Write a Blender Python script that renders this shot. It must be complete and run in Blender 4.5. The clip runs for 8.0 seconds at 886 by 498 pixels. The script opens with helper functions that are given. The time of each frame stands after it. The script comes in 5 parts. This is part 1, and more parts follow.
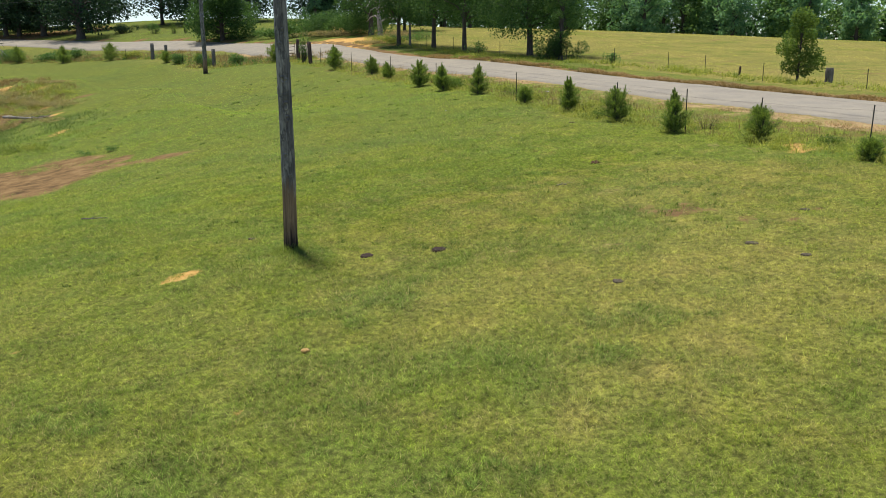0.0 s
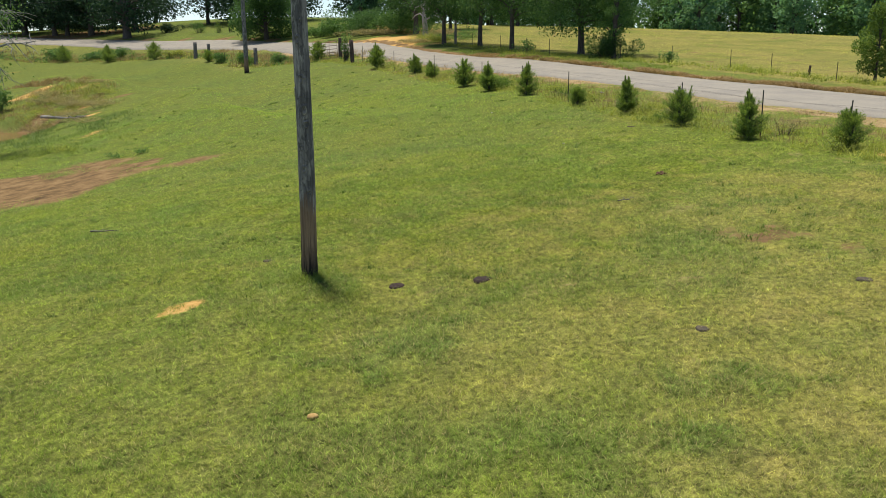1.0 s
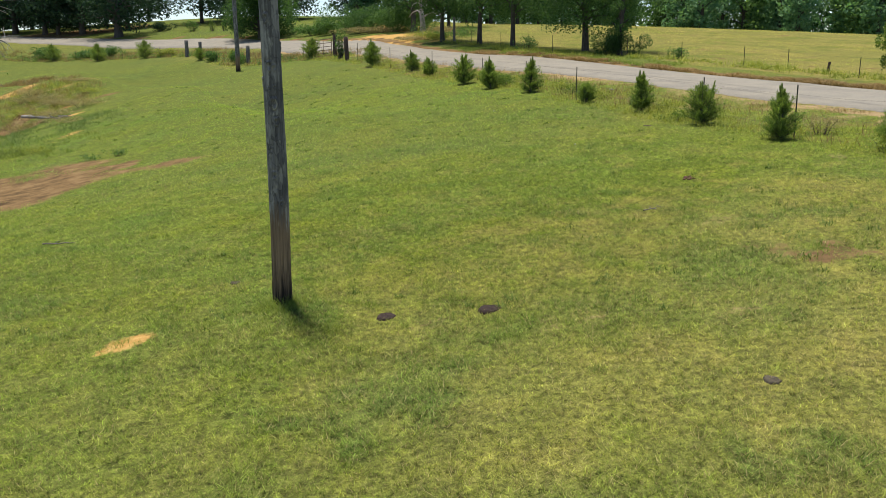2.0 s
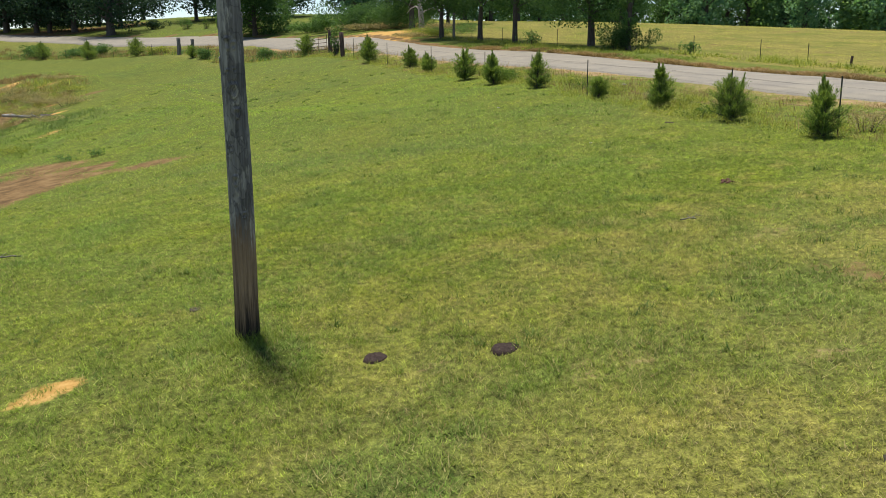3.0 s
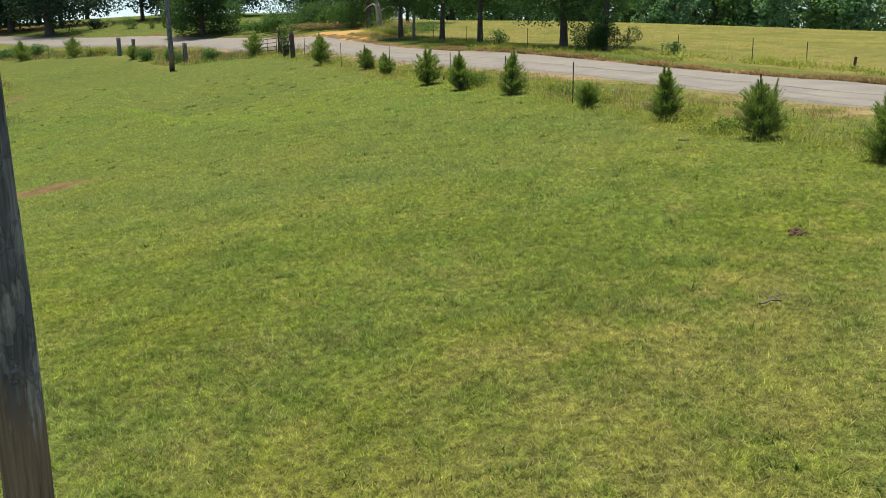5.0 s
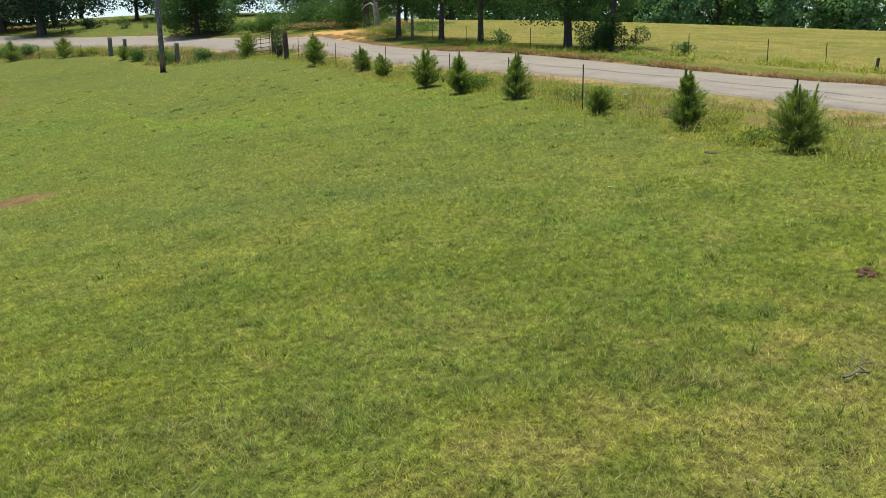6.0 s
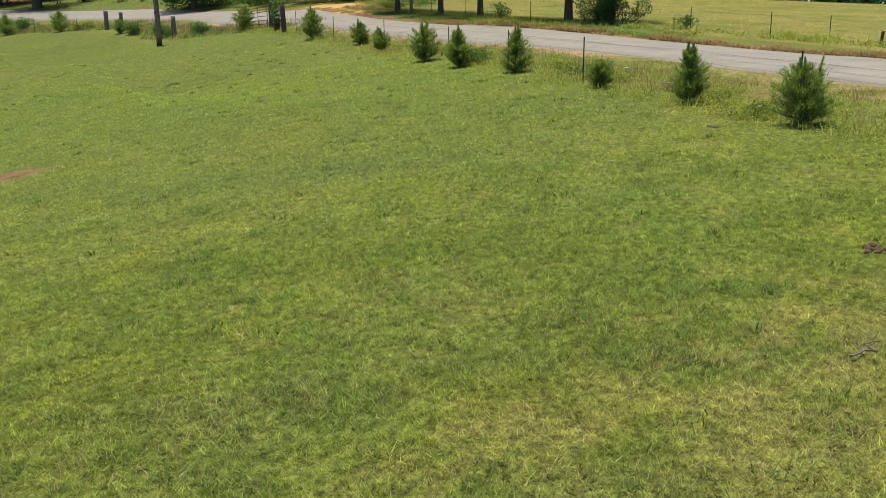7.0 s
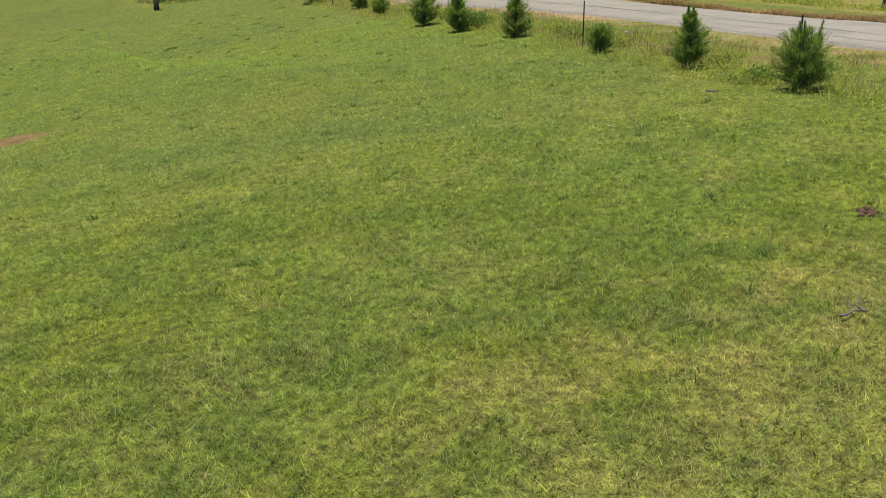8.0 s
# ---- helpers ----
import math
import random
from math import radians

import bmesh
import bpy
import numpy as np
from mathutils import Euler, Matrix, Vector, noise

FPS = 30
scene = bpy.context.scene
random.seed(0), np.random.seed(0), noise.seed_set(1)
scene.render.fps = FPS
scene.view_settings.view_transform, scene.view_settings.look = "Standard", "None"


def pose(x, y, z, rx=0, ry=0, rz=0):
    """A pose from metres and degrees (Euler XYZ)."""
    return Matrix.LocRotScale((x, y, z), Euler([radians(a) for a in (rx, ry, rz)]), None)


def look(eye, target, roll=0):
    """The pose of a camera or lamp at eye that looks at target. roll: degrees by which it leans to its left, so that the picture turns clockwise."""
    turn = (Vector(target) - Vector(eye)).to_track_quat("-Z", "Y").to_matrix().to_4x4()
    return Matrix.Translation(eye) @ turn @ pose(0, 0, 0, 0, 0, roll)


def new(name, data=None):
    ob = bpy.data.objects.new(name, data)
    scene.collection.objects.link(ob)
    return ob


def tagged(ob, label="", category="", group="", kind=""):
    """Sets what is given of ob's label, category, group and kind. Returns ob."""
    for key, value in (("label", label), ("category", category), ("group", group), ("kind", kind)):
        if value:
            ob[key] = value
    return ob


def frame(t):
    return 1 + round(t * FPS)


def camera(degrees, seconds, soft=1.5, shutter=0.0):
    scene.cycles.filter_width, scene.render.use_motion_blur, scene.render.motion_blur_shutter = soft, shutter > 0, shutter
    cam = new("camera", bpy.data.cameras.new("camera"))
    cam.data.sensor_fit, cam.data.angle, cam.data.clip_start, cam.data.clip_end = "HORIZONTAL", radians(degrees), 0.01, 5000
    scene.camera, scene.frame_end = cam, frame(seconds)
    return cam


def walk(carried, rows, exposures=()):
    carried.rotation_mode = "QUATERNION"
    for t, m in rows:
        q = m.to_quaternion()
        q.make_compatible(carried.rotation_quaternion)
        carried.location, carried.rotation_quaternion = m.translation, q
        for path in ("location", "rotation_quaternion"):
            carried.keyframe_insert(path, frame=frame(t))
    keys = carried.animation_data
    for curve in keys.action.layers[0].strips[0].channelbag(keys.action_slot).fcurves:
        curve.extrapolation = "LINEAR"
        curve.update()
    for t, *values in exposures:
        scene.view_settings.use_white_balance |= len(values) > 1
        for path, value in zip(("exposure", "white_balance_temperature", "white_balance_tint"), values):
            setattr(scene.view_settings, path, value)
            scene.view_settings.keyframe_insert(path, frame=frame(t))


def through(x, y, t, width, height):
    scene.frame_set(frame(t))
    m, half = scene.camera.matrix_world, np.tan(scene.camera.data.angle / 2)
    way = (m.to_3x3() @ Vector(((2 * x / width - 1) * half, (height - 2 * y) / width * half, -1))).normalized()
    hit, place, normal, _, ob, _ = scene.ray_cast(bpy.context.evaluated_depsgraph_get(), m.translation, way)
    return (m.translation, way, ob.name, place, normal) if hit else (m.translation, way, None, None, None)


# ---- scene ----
cam = camera(54.9, 8.0, 0.75)
METRES, EYE = 15.9, 3.8
ROWS = [
    (0.0, 0.0, 0.0, 0.0, -0.11, -12.37, 0.5),
    (0.1, 0.0003, 0.0177, -0.001, 0.48, -12.37, 0.49),
    (0.2, 0.0006, 0.0354, -0.002, 1.2, -12.36, 0.48),
    (0.3, 0.0009, 0.0531, -0.003, 1.95, -12.36, 0.48),
    (0.4, 0.0011, 0.0708, -0.004, 2.68, -12.36, 0.47),
    (0.5, 0.0013, 0.0884, -0.0047, 3.01, -12.36, 0.47),
    (0.6, 0.0013, 0.1057, -0.0046, 3.0, -12.36, 0.47),
    (1.0, 0.001, 0.1746, -0.0036, 2.94, -12.36, 0.48),
    (1.5, -0.0031, 0.2585, -0.0078, 2.87, -12.33, 0.48),
    (3.0, -0.0199, 0.5012, -0.0359, 2.73, -12.3, 0.54),
    (3.5, -0.026, 0.5821, -0.0341, 2.7, -12.29, 0.55),
    (3.9, -0.0294, 0.6475, -0.0341, 2.66, -12.3, 0.56),
    (4.0, -0.0301, 0.6636, -0.0341, 2.44, -12.3, 0.56),
    (4.1, -0.0307, 0.68, -0.034, 1.78, -12.3, 0.57),
    (4.2, -0.0313, 0.696, -0.0338, 0.86, -12.3, 0.58),
    (4.3, -0.0318, 0.712, -0.0337, 0.2, -12.3, 0.59),
    (4.4, -0.0322, 0.728, -0.0335, 0.13, -12.3, 0.6),
    (4.5, -0.0326, 0.744, -0.0334, 0.12, -12.3, 0.6),
    (5.0, -0.0348, 0.822, -0.0308, 0.09, -12.3, 0.63),
    (5.5, -0.0346, 0.8985, -0.0287, 0.07, -12.3, 0.62),
    (6.0, -0.034, 0.9575, -0.0262, 0.05, -12.31, 0.61),
    (6.3, -0.0335, 0.976, -0.025, 0.04, -12.4, 0.6),
    (6.5, -0.0332, 0.978, -0.0248, 0.04, -12.72, 0.6),
    (7.0, -0.032, 0.9721, -0.0299, 0.03, -13.93, 0.59),
    (7.5, -0.0313, 0.9644, -0.0307, 0.01, -15.09, 0.58),
    (8.0, -0.0318, 0.9629, -0.0299, 0.0, -16.2, 0.59),
]
EXPOSURE = 0.56
walk(cam, [(t, pose(0, 0, EYE) @ pose(METRES * x, METRES * y, METRES * z, 90 + pitch, roll, yaw)) for t, x, y, z, yaw, pitch, roll in ROWS],
     [(0.0, EXPOSURE), (8.0, EXPOSURE)])

# ---- world and sun ----
SUN_TOWARDS = Vector((-0.515, 0.857, 0.0)).normalized()
SUN_HEIGHT = radians(80)
world = bpy.data.worlds.new("sky")
scene.world = world
world.use_nodes = True
wn = world.node_tree.nodes
sky = wn.new("ShaderNodeTexSky")
sky.sky_type, sky.sun_disc = "NISHITA", False
sky.sun_elevation, sky.sun_rotation = SUN_HEIGHT, math.atan2(SUN_TOWARDS.x, SUN_TOWARDS.y)
sky.air_density, sky.dust_density, sky.ozone_density = 0.85, 0.15, 1.0
wn["Background"].inputs["Strength"].default_value = 0.105
world.node_tree.links.new(sky.outputs["Color"], wn["Background"].inputs["Color"])
sun = new("sun", bpy.data.lights.new("sun", "SUN"))
sun.data.energy, sun.data.angle, sun.data.color = 4.1, radians(4.2), (1.0, 0.94, 0.84)
sun_dir = SUN_TOWARDS * math.cos(SUN_HEIGHT) + Vector((0, 0, math.sin(SUN_HEIGHT)))
sun.matrix_world = look(sun_dir * 60, (0, 0, 0))


# ---- lie of the land ----
HILLS = [(-12, 2, 22, -2.17), (4, 6, 20, 1.21), (0, 18, 16, 0.15), (10, 22, 16, -0.57), (4, 34, 16, 0.8), (-18, 40, 14, -2.3),
         (12, 44, 18, -0.78), (-28, 56, 20, -2.08), (-8, 54, 20, 2.99), (10, 64, 22, -0.97), (-44, 82, 26, -1.35), (-20, 78, 22, 1.41),
         (-34, 104, 28, 0.79), (-62, 122, 34, -2.9), (6, 100, 34, -0.36), (42, 112, 40, 4.15), (26, 74, 26, -0.33), (-80, 190, 60, 3.7),
         (-10, 165, 50, 3.5), (70, 150, 60, -4.85), (35, 170, 32, -2.71), (-40, 170, 40, 1.9), (52, 92, 24, -1.21), (-34, 62, 9, -1.04), (-38, 76.4, 3.0, 1.0), (-33.4, 76.0, 2.4, 0.7), (-44.5, 89.5, 3.0, 0.6), (-70, 60, 40, -3.41), (-3.3, 18.2, 1.3, 0.13)]


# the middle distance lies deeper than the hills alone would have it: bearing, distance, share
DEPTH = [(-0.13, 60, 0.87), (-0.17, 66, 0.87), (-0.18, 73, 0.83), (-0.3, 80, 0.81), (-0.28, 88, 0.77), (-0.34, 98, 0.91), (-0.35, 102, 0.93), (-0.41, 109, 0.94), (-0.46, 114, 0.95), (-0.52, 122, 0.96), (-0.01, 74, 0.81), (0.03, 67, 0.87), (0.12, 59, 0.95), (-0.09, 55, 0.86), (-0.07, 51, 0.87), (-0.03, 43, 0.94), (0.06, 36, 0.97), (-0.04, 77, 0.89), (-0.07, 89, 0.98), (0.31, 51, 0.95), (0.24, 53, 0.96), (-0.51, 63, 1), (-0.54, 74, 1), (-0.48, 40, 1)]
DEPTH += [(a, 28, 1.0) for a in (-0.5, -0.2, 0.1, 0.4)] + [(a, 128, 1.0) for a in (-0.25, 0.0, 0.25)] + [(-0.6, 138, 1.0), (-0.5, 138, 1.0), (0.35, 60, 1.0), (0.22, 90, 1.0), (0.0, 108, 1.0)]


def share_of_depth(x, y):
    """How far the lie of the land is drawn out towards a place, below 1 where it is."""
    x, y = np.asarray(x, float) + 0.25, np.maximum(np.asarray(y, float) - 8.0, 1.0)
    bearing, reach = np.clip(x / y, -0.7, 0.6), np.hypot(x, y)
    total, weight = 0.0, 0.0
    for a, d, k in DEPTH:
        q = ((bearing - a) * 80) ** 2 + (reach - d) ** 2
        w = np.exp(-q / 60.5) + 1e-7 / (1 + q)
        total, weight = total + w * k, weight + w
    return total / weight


def land(x, y):
    """Height of the ground, for numbers or arrays."""
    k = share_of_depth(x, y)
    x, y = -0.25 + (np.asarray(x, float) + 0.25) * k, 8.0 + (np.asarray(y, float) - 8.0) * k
    z = -0.3 + 0.0105 * x + 8.12 * np.tanh(y / 120)
    for a, b, s, h in HILLS:
        z = z + h * np.exp(-((x - a) ** 2 + (y - b) ** 2) / (2 * s * s))
    q = np.clip((6.5 - np.hypot(x + 37, y - 62.5)) / 2.5, 0, 1)
    q = q * q * (3 - 2 * q)
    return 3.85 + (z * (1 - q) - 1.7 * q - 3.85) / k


def ground_z(x, y):
    return float(land(x, y))


def top_z(x, y):
    """Height of the ground with its small bumps."""
    return land(x, y) + np.exp(-(x ** 2 + (y - 25) ** 2) / (2 * 40 ** 2)) * (0.05 * (vnoise(x, y, 0.9, 20) - 0.5) + 0.06 * (vnoise(x, y, 2.4, 21) - 0.5))


LATTICE = np.random.default_rng(11).random((256, 256))


def vnoise(x, y, size, shift=0):
    """Smooth noise from 0 to 1 with lumps of that size."""
    u, v = np.asarray(x, float) / size + 37.3 * shift + 91.7, np.asarray(y, float) / size + 53.1 * shift + 47.9
    i, j = np.floor(u).astype(int), np.floor(v).astype(int)
    a, b = u - i, v - j
    a, b = a * a * (3 - 2 * a), b * b * (3 - 2 * b)
    p = lambda k, l: LATTICE[(i + k) % 256, (j + l) % 256]
    return (p(0, 0) * (1 - a) + p(1, 0) * a) * (1 - b) + (p(0, 1) * (1 - a) + p(1, 1) * a) * b


def rise(v, lo, hi):
    t = np.clip((v - lo) / (hi - lo), 0, 1)
    return t * t * (3 - 2 * t)


def spline(stations, step=1.0):
    """Evenly spaced points on a smooth line through the stations."""
    s = np.array(stations, float)
    s = np.vstack([2 * s[0] - s[1], s, 2 * s[-1] - s[-2]])
    out = []
    for k in range(1, len(s) - 2):
        n = max(2, int(np.linalg.norm(s[k + 1] - s[k]) / step))
        for t in np.arange(n) / n:
            p0, p1, p2, p3 = s[k - 1:k + 3]
            out.append(0.5 * (2 * p1 + (p2 - p0) * t + (2 * p0 - 5 * p1 + 4 * p2 - p3) * t * t + (3 * p1 - p0 - 3 * p2 + p3) * t ** 3))
    out.append(s[-2])
    return np.array(out)


# middle of the road and half its width
ROAD_LINE = spline([(59, -30.8, 3.1), (32.2, 9.3, 3.1), (20.9, 27.3, 3.1), (17.4, 32.9, 3.1), (14.9, 36.8, 3.1), (11.9, 40.9, 3), (9.4, 46.5, 2.86), (6.4, 51, 2.55), (3.8, 56, 2.4), (0.5, 62.8, 2.37),
                    (-2.7, 68.3, 2.36), (-6.1, 74.8, 2.45), (-9.2, 81.9, 2.59), (-13.1, 89.8, 2.85), (-18.3, 98.9, 3.1), (-23.2, 105.6, 3.1), (-28.7, 111.7, 3.24), (-34.1, 117.6, 3.17), (-41.9, 123, 3.07), (-52.2, 128.5, 3.01),
                    (-63, 134.8, 3), (-73, 140.2, 3), (-115, 164.9, 3.14), (-210.9, 210.5, 3.16)], 1.0)
ROAD, HALF = ROAD_LINE[:, :2], ROAD_LINE[:, 2]
ROAD_TURN = np.gradient(ROAD, axis=0)
ROAD_TURN = ROAD_TURN / np.linalg.norm(ROAD_TURN, axis=1)[:, None]
ROAD_SIDE = np.stack([ROAD_TURN[:, 1], -ROAD_TURN[:, 0]], -1)
FAR_EDGE, NEAR_EDGE = ROAD + ROAD_SIDE * HALF[:, None], ROAD - ROAD_SIDE * HALF[:, None]
LANE = spline([(-17, 97.2), (-12.4, 95.8), (-8.1, 97), (-6.4, 100.3), (-6.7, 105.6), (-9, 112.1), (-13, 122)], 0.8)
ROAD_HALF = 2.85


def line_field(line, x0, x1, y0, y1, step, extra=None):
    """Distance from a line, and the side (right of its course is positive), over a grid."""
    gx, gy = np.meshgrid(np.arange(x0, x1, step), np.arange(y0, y1, step), indexing="ij")
    best, side, wide = np.full(gx.shape, 1e9), np.full(gx.shape, -1.0), np.zeros(gx.shape)
    extra = np.zeros(len(line)) if extra is None else extra
    d = np.gradient(line, axis=0)
    d /= np.linalg.norm(d, axis=1)[:, None]
    for (px, py), (dx, dy), e in zip(line, d, extra):
        q = (gx - px) ** 2 + (gy - py) ** 2
        m = q < best
        best[m] = q[m]
        side[m] = (dy * (gx - px) - dx * (gy - py))[m]
        wide[m] = e
    return np.where(side < 0, -1.0, 1.0) * np.maximum(np.sqrt(best) - wide, 0.01), x0, y0, step


def off_line(field, x, y):
    """Distance from the line of a field, and the side, looked up smoothly."""
    f, x0, y0, step = field
    u = np.clip((np.asarray(x, float) - x0) / step, 0, f.shape[0] - 1.001)
    v = np.clip((np.asarray(y, float) - y0) / step, 0, f.shape[1] - 1.001)
    i, j = u.astype(int), v.astype(int)
    a, b = u - i, v - j
    d = (f[i, j] * (1 - a) + f[i + 1, j] * a) * (1 - b) + (f[i, j + 1] * (1 - a) + f[i + 1, j + 1] * a) * b
    return np.abs(d), np.sign(d)


ROAD_FIELD = line_field(ROAD, -210, 70, -40, 210, 0.8, HALF - ROAD_HALF)
LANE_FIELD = line_field(LANE, -40, 40, 70, 150, 0.5)


# bare and worn places: x, y, half length, half width, turn in degrees
CLAY = [(-9.3, 93.7, 9.52, 4.87, 118), (-12.6, 95.2, 5.5, 2.6, 20), (-7.2, 98.5, 5.0, 3.0, 80),
        (-39.6, 73.6, 1.1, 0.8, 5), (-33.4, 74.3, 1.2, 0.7, 5), (-38.2, 75, 1.6, 0.5, 105), (-47.3, 93.5, 1.93, 0.64, 20), (-34.2, 74.7, 1.2, 0.5, 20), (-29.2, 64.8, 1.3, 0.3, 108), (-23.6, 53, 2.2, 0.4, 100), (-56.5, 106.4, 4.19, 0.42, 140), (-31.5, 68.6, 1.6, 0.7, 120), (-35.6, 78.5, 2.61, 0.5, 60)]
SCRAPED = [(-5.5, 17.1, 0.42, 0.5, 20), (-7.3, 13.7, 0.22, 0.15, 20), (-2.87, 10.77, 0.2, 0.12, 0), (10.9, 25.9, 0.9, 0.7, 40)]
# last two rows: brown pine litter that also paints the shade below the pines
MUD_AND_PINE_SHADE = [(-19.6, 38.3, 6.5, 5.0, 0), (-16.0, 40.5, 1.5, 1.0, 10), (-24.0, 37.0, 5.0, 5.0, 0), (-35.5, 65, 3.5, 2.6, 60), (-70, 146, 20, 6, 24), (-101, 166, 18, 7.4, 24)]
FAINT = [(5.3, 18.8, 0.9, 0.6, 0), (7.2, 18.2, 1.3, 0.5, 10), (-33, 68.5, 4.5, 3, 40), (4.9, 19.7, 0.8, 0.4, 0)]
THIN = [(1.0, 17.0, 0.6, 0.4, 0), (-1.0, 17.2, 0.5, 0.35, 0), (3.2, 16.8, 0.7, 0.5, 0), (9.0, 26.5, 1.6, 0.5, -55), (-0.6, 15.6, 0.5, 0.35, 0), (4.2, 21.6, 0.6, 0.4, 0), (6.8, 21.9, 0.7, 0.45, 0), (1.8, 20.9, 0.5, 0.35, 0)]
DRY = [(5.5, 18.5, 3.0, 2.2, 20), (5.0, 12.5, 4.4, 3.4, 0), (-1.0, 14.5, 2.2, 1.2, 30), (8.5, 14.5, 2.5, 2.0, 0), (1.9, 15.8, 1.0, 0.6, 0), (-3.0, 12.0, 1.2, 0.8, 0), (2.8, 20.6, 2.6, 1.6, 0), (3.6, 21.6, 3.0, 1.6, 10), (7.5, 23.0, 3.0, 1.8, 0), (0.6, 16.9, 1.0, 0.7, 0)]
LUSH = [(-1.3, 14.7, 1.4, 0.9, 20), (-0.9, 26.6, 1.0, 0.5, 10), (-3.9, 28.5, 0.8, 0.35, 0), (-3.3, 17.9, 0.9, 0.8, 0), (2.9, 12.6, 0.7, 0.4, 60), (3.2, 26.6, 0.9, 0.4, 0), (-0.3, 16.6, 0.7, 0.4, 0), (8.2, 20.6, 1.2, 0.7, 0), (0.3, 22.9, 0.9, 0.3, 0), (-9, 19.5, 2.5, 0.8, 10), (5.6, 19.6, 0.9, 0.5, 0), (-24.5, 54.5, 3.5, 2.4, 30), (-27.5, 58.5, 3.0, 2.0, 30), (-2.2, 22.6, 1.3, 0.5, 0), (-5.0, 21.5, 1.4, 0.7, 20)]
DEEP_SPOTS = [(-1.45, 14.6, 1.1, 0.9), (3.3, 13.0, 0.9, 0.45), (2.0, 11.5, 0.6, 0.6), (-1.5, 10.7, 0.6, 0.4), (-5.3, 10.9, 0.8, 0.5), (0.45, 8.7, 0.6, 0.35), (-1.6, 26.8, 0.7, 0.45), (-8.1, 31.7, 0.9, 0.35), (-4.7, 30.6, 0.6, 0.3),
              (-2.9, 25.4, 0.4, 0.25), (2.3, 24.4, 0.6, 0.3), (1.5, 22.8, 0.8, 0.35), (-1.5, 32.5, 0.8, 0.4), (4.0, 29.6, 0.5, 0.3), (5.75, 21.7, 0.9, 0.35), (6.5, 12.1, 0.5, 0.3), (-3.0, 17.4, 0.7, 0.6), (-9.5, 24.0, 1.6, 0.6)]
PALE_SPOTS = [(4.75, 15.65, 2.2, 1.0), (3.75, 11.6, 1.5, 1.0), (1.5, 10.0, 1.2, 0.7), (-1.45, 17.1, 0.45, 0.35), (1.7, 16.1, 0.45, 0.25), (-2.5, 15.4, 0.5, 0.3), (-2.9, 10.8, 0.5, 0.3), (-1.15, 11.1, 0.6, 0.35), (2.2, 22.3, 1.0, 0.8),
              (-2.5, 22.5, 0.8, 0.5), (0.2, 21.7, 0.8, 0.4), (3.4, 22.9, 1.0, 0.8), (1.7, 16.0, 0.5, 0.4), (-4.7, 19.6, 0.5, 0.3)]
PATS = [(-0.06, 17.5, 0.19), (-1.6, 17.45, 0.16), (3.1, 14.69, 0.11), (6.08, 16.42, 0.13), (6.8, 15.55, 0.11), (8.1, 18.8, 0.12), (5.0, 33.0, 0.15), (-4.5, 19.65, 0.1)]


def spots(rows, x, y, rough=0.5):
    m = np.zeros(np.shape(x))
    for a, b, l, w, turn in rows:
        near = np.nonzero((np.abs(x - a) < 1.8 * l) & (np.abs(y - b) < 1.8 * l))[0]
        if not len(near):
            continue
        p, q = x[near], y[near]
        c, s = math.cos(radians(turn)), math.sin(radians(turn))
        u, v = ((p - a) * c + (q - b) * s) / l, (-(p - a) * s + (q - b) * c) / w
        q = np.sqrt(u * u + v * v) + rough * (vnoise(p, q, 0.35 * min(l, w) + 0.12, 3) - 0.5) * 2
        m[near] = np.maximum(m[near], 1 - rise(q, 0.35, 1.3))
    return m


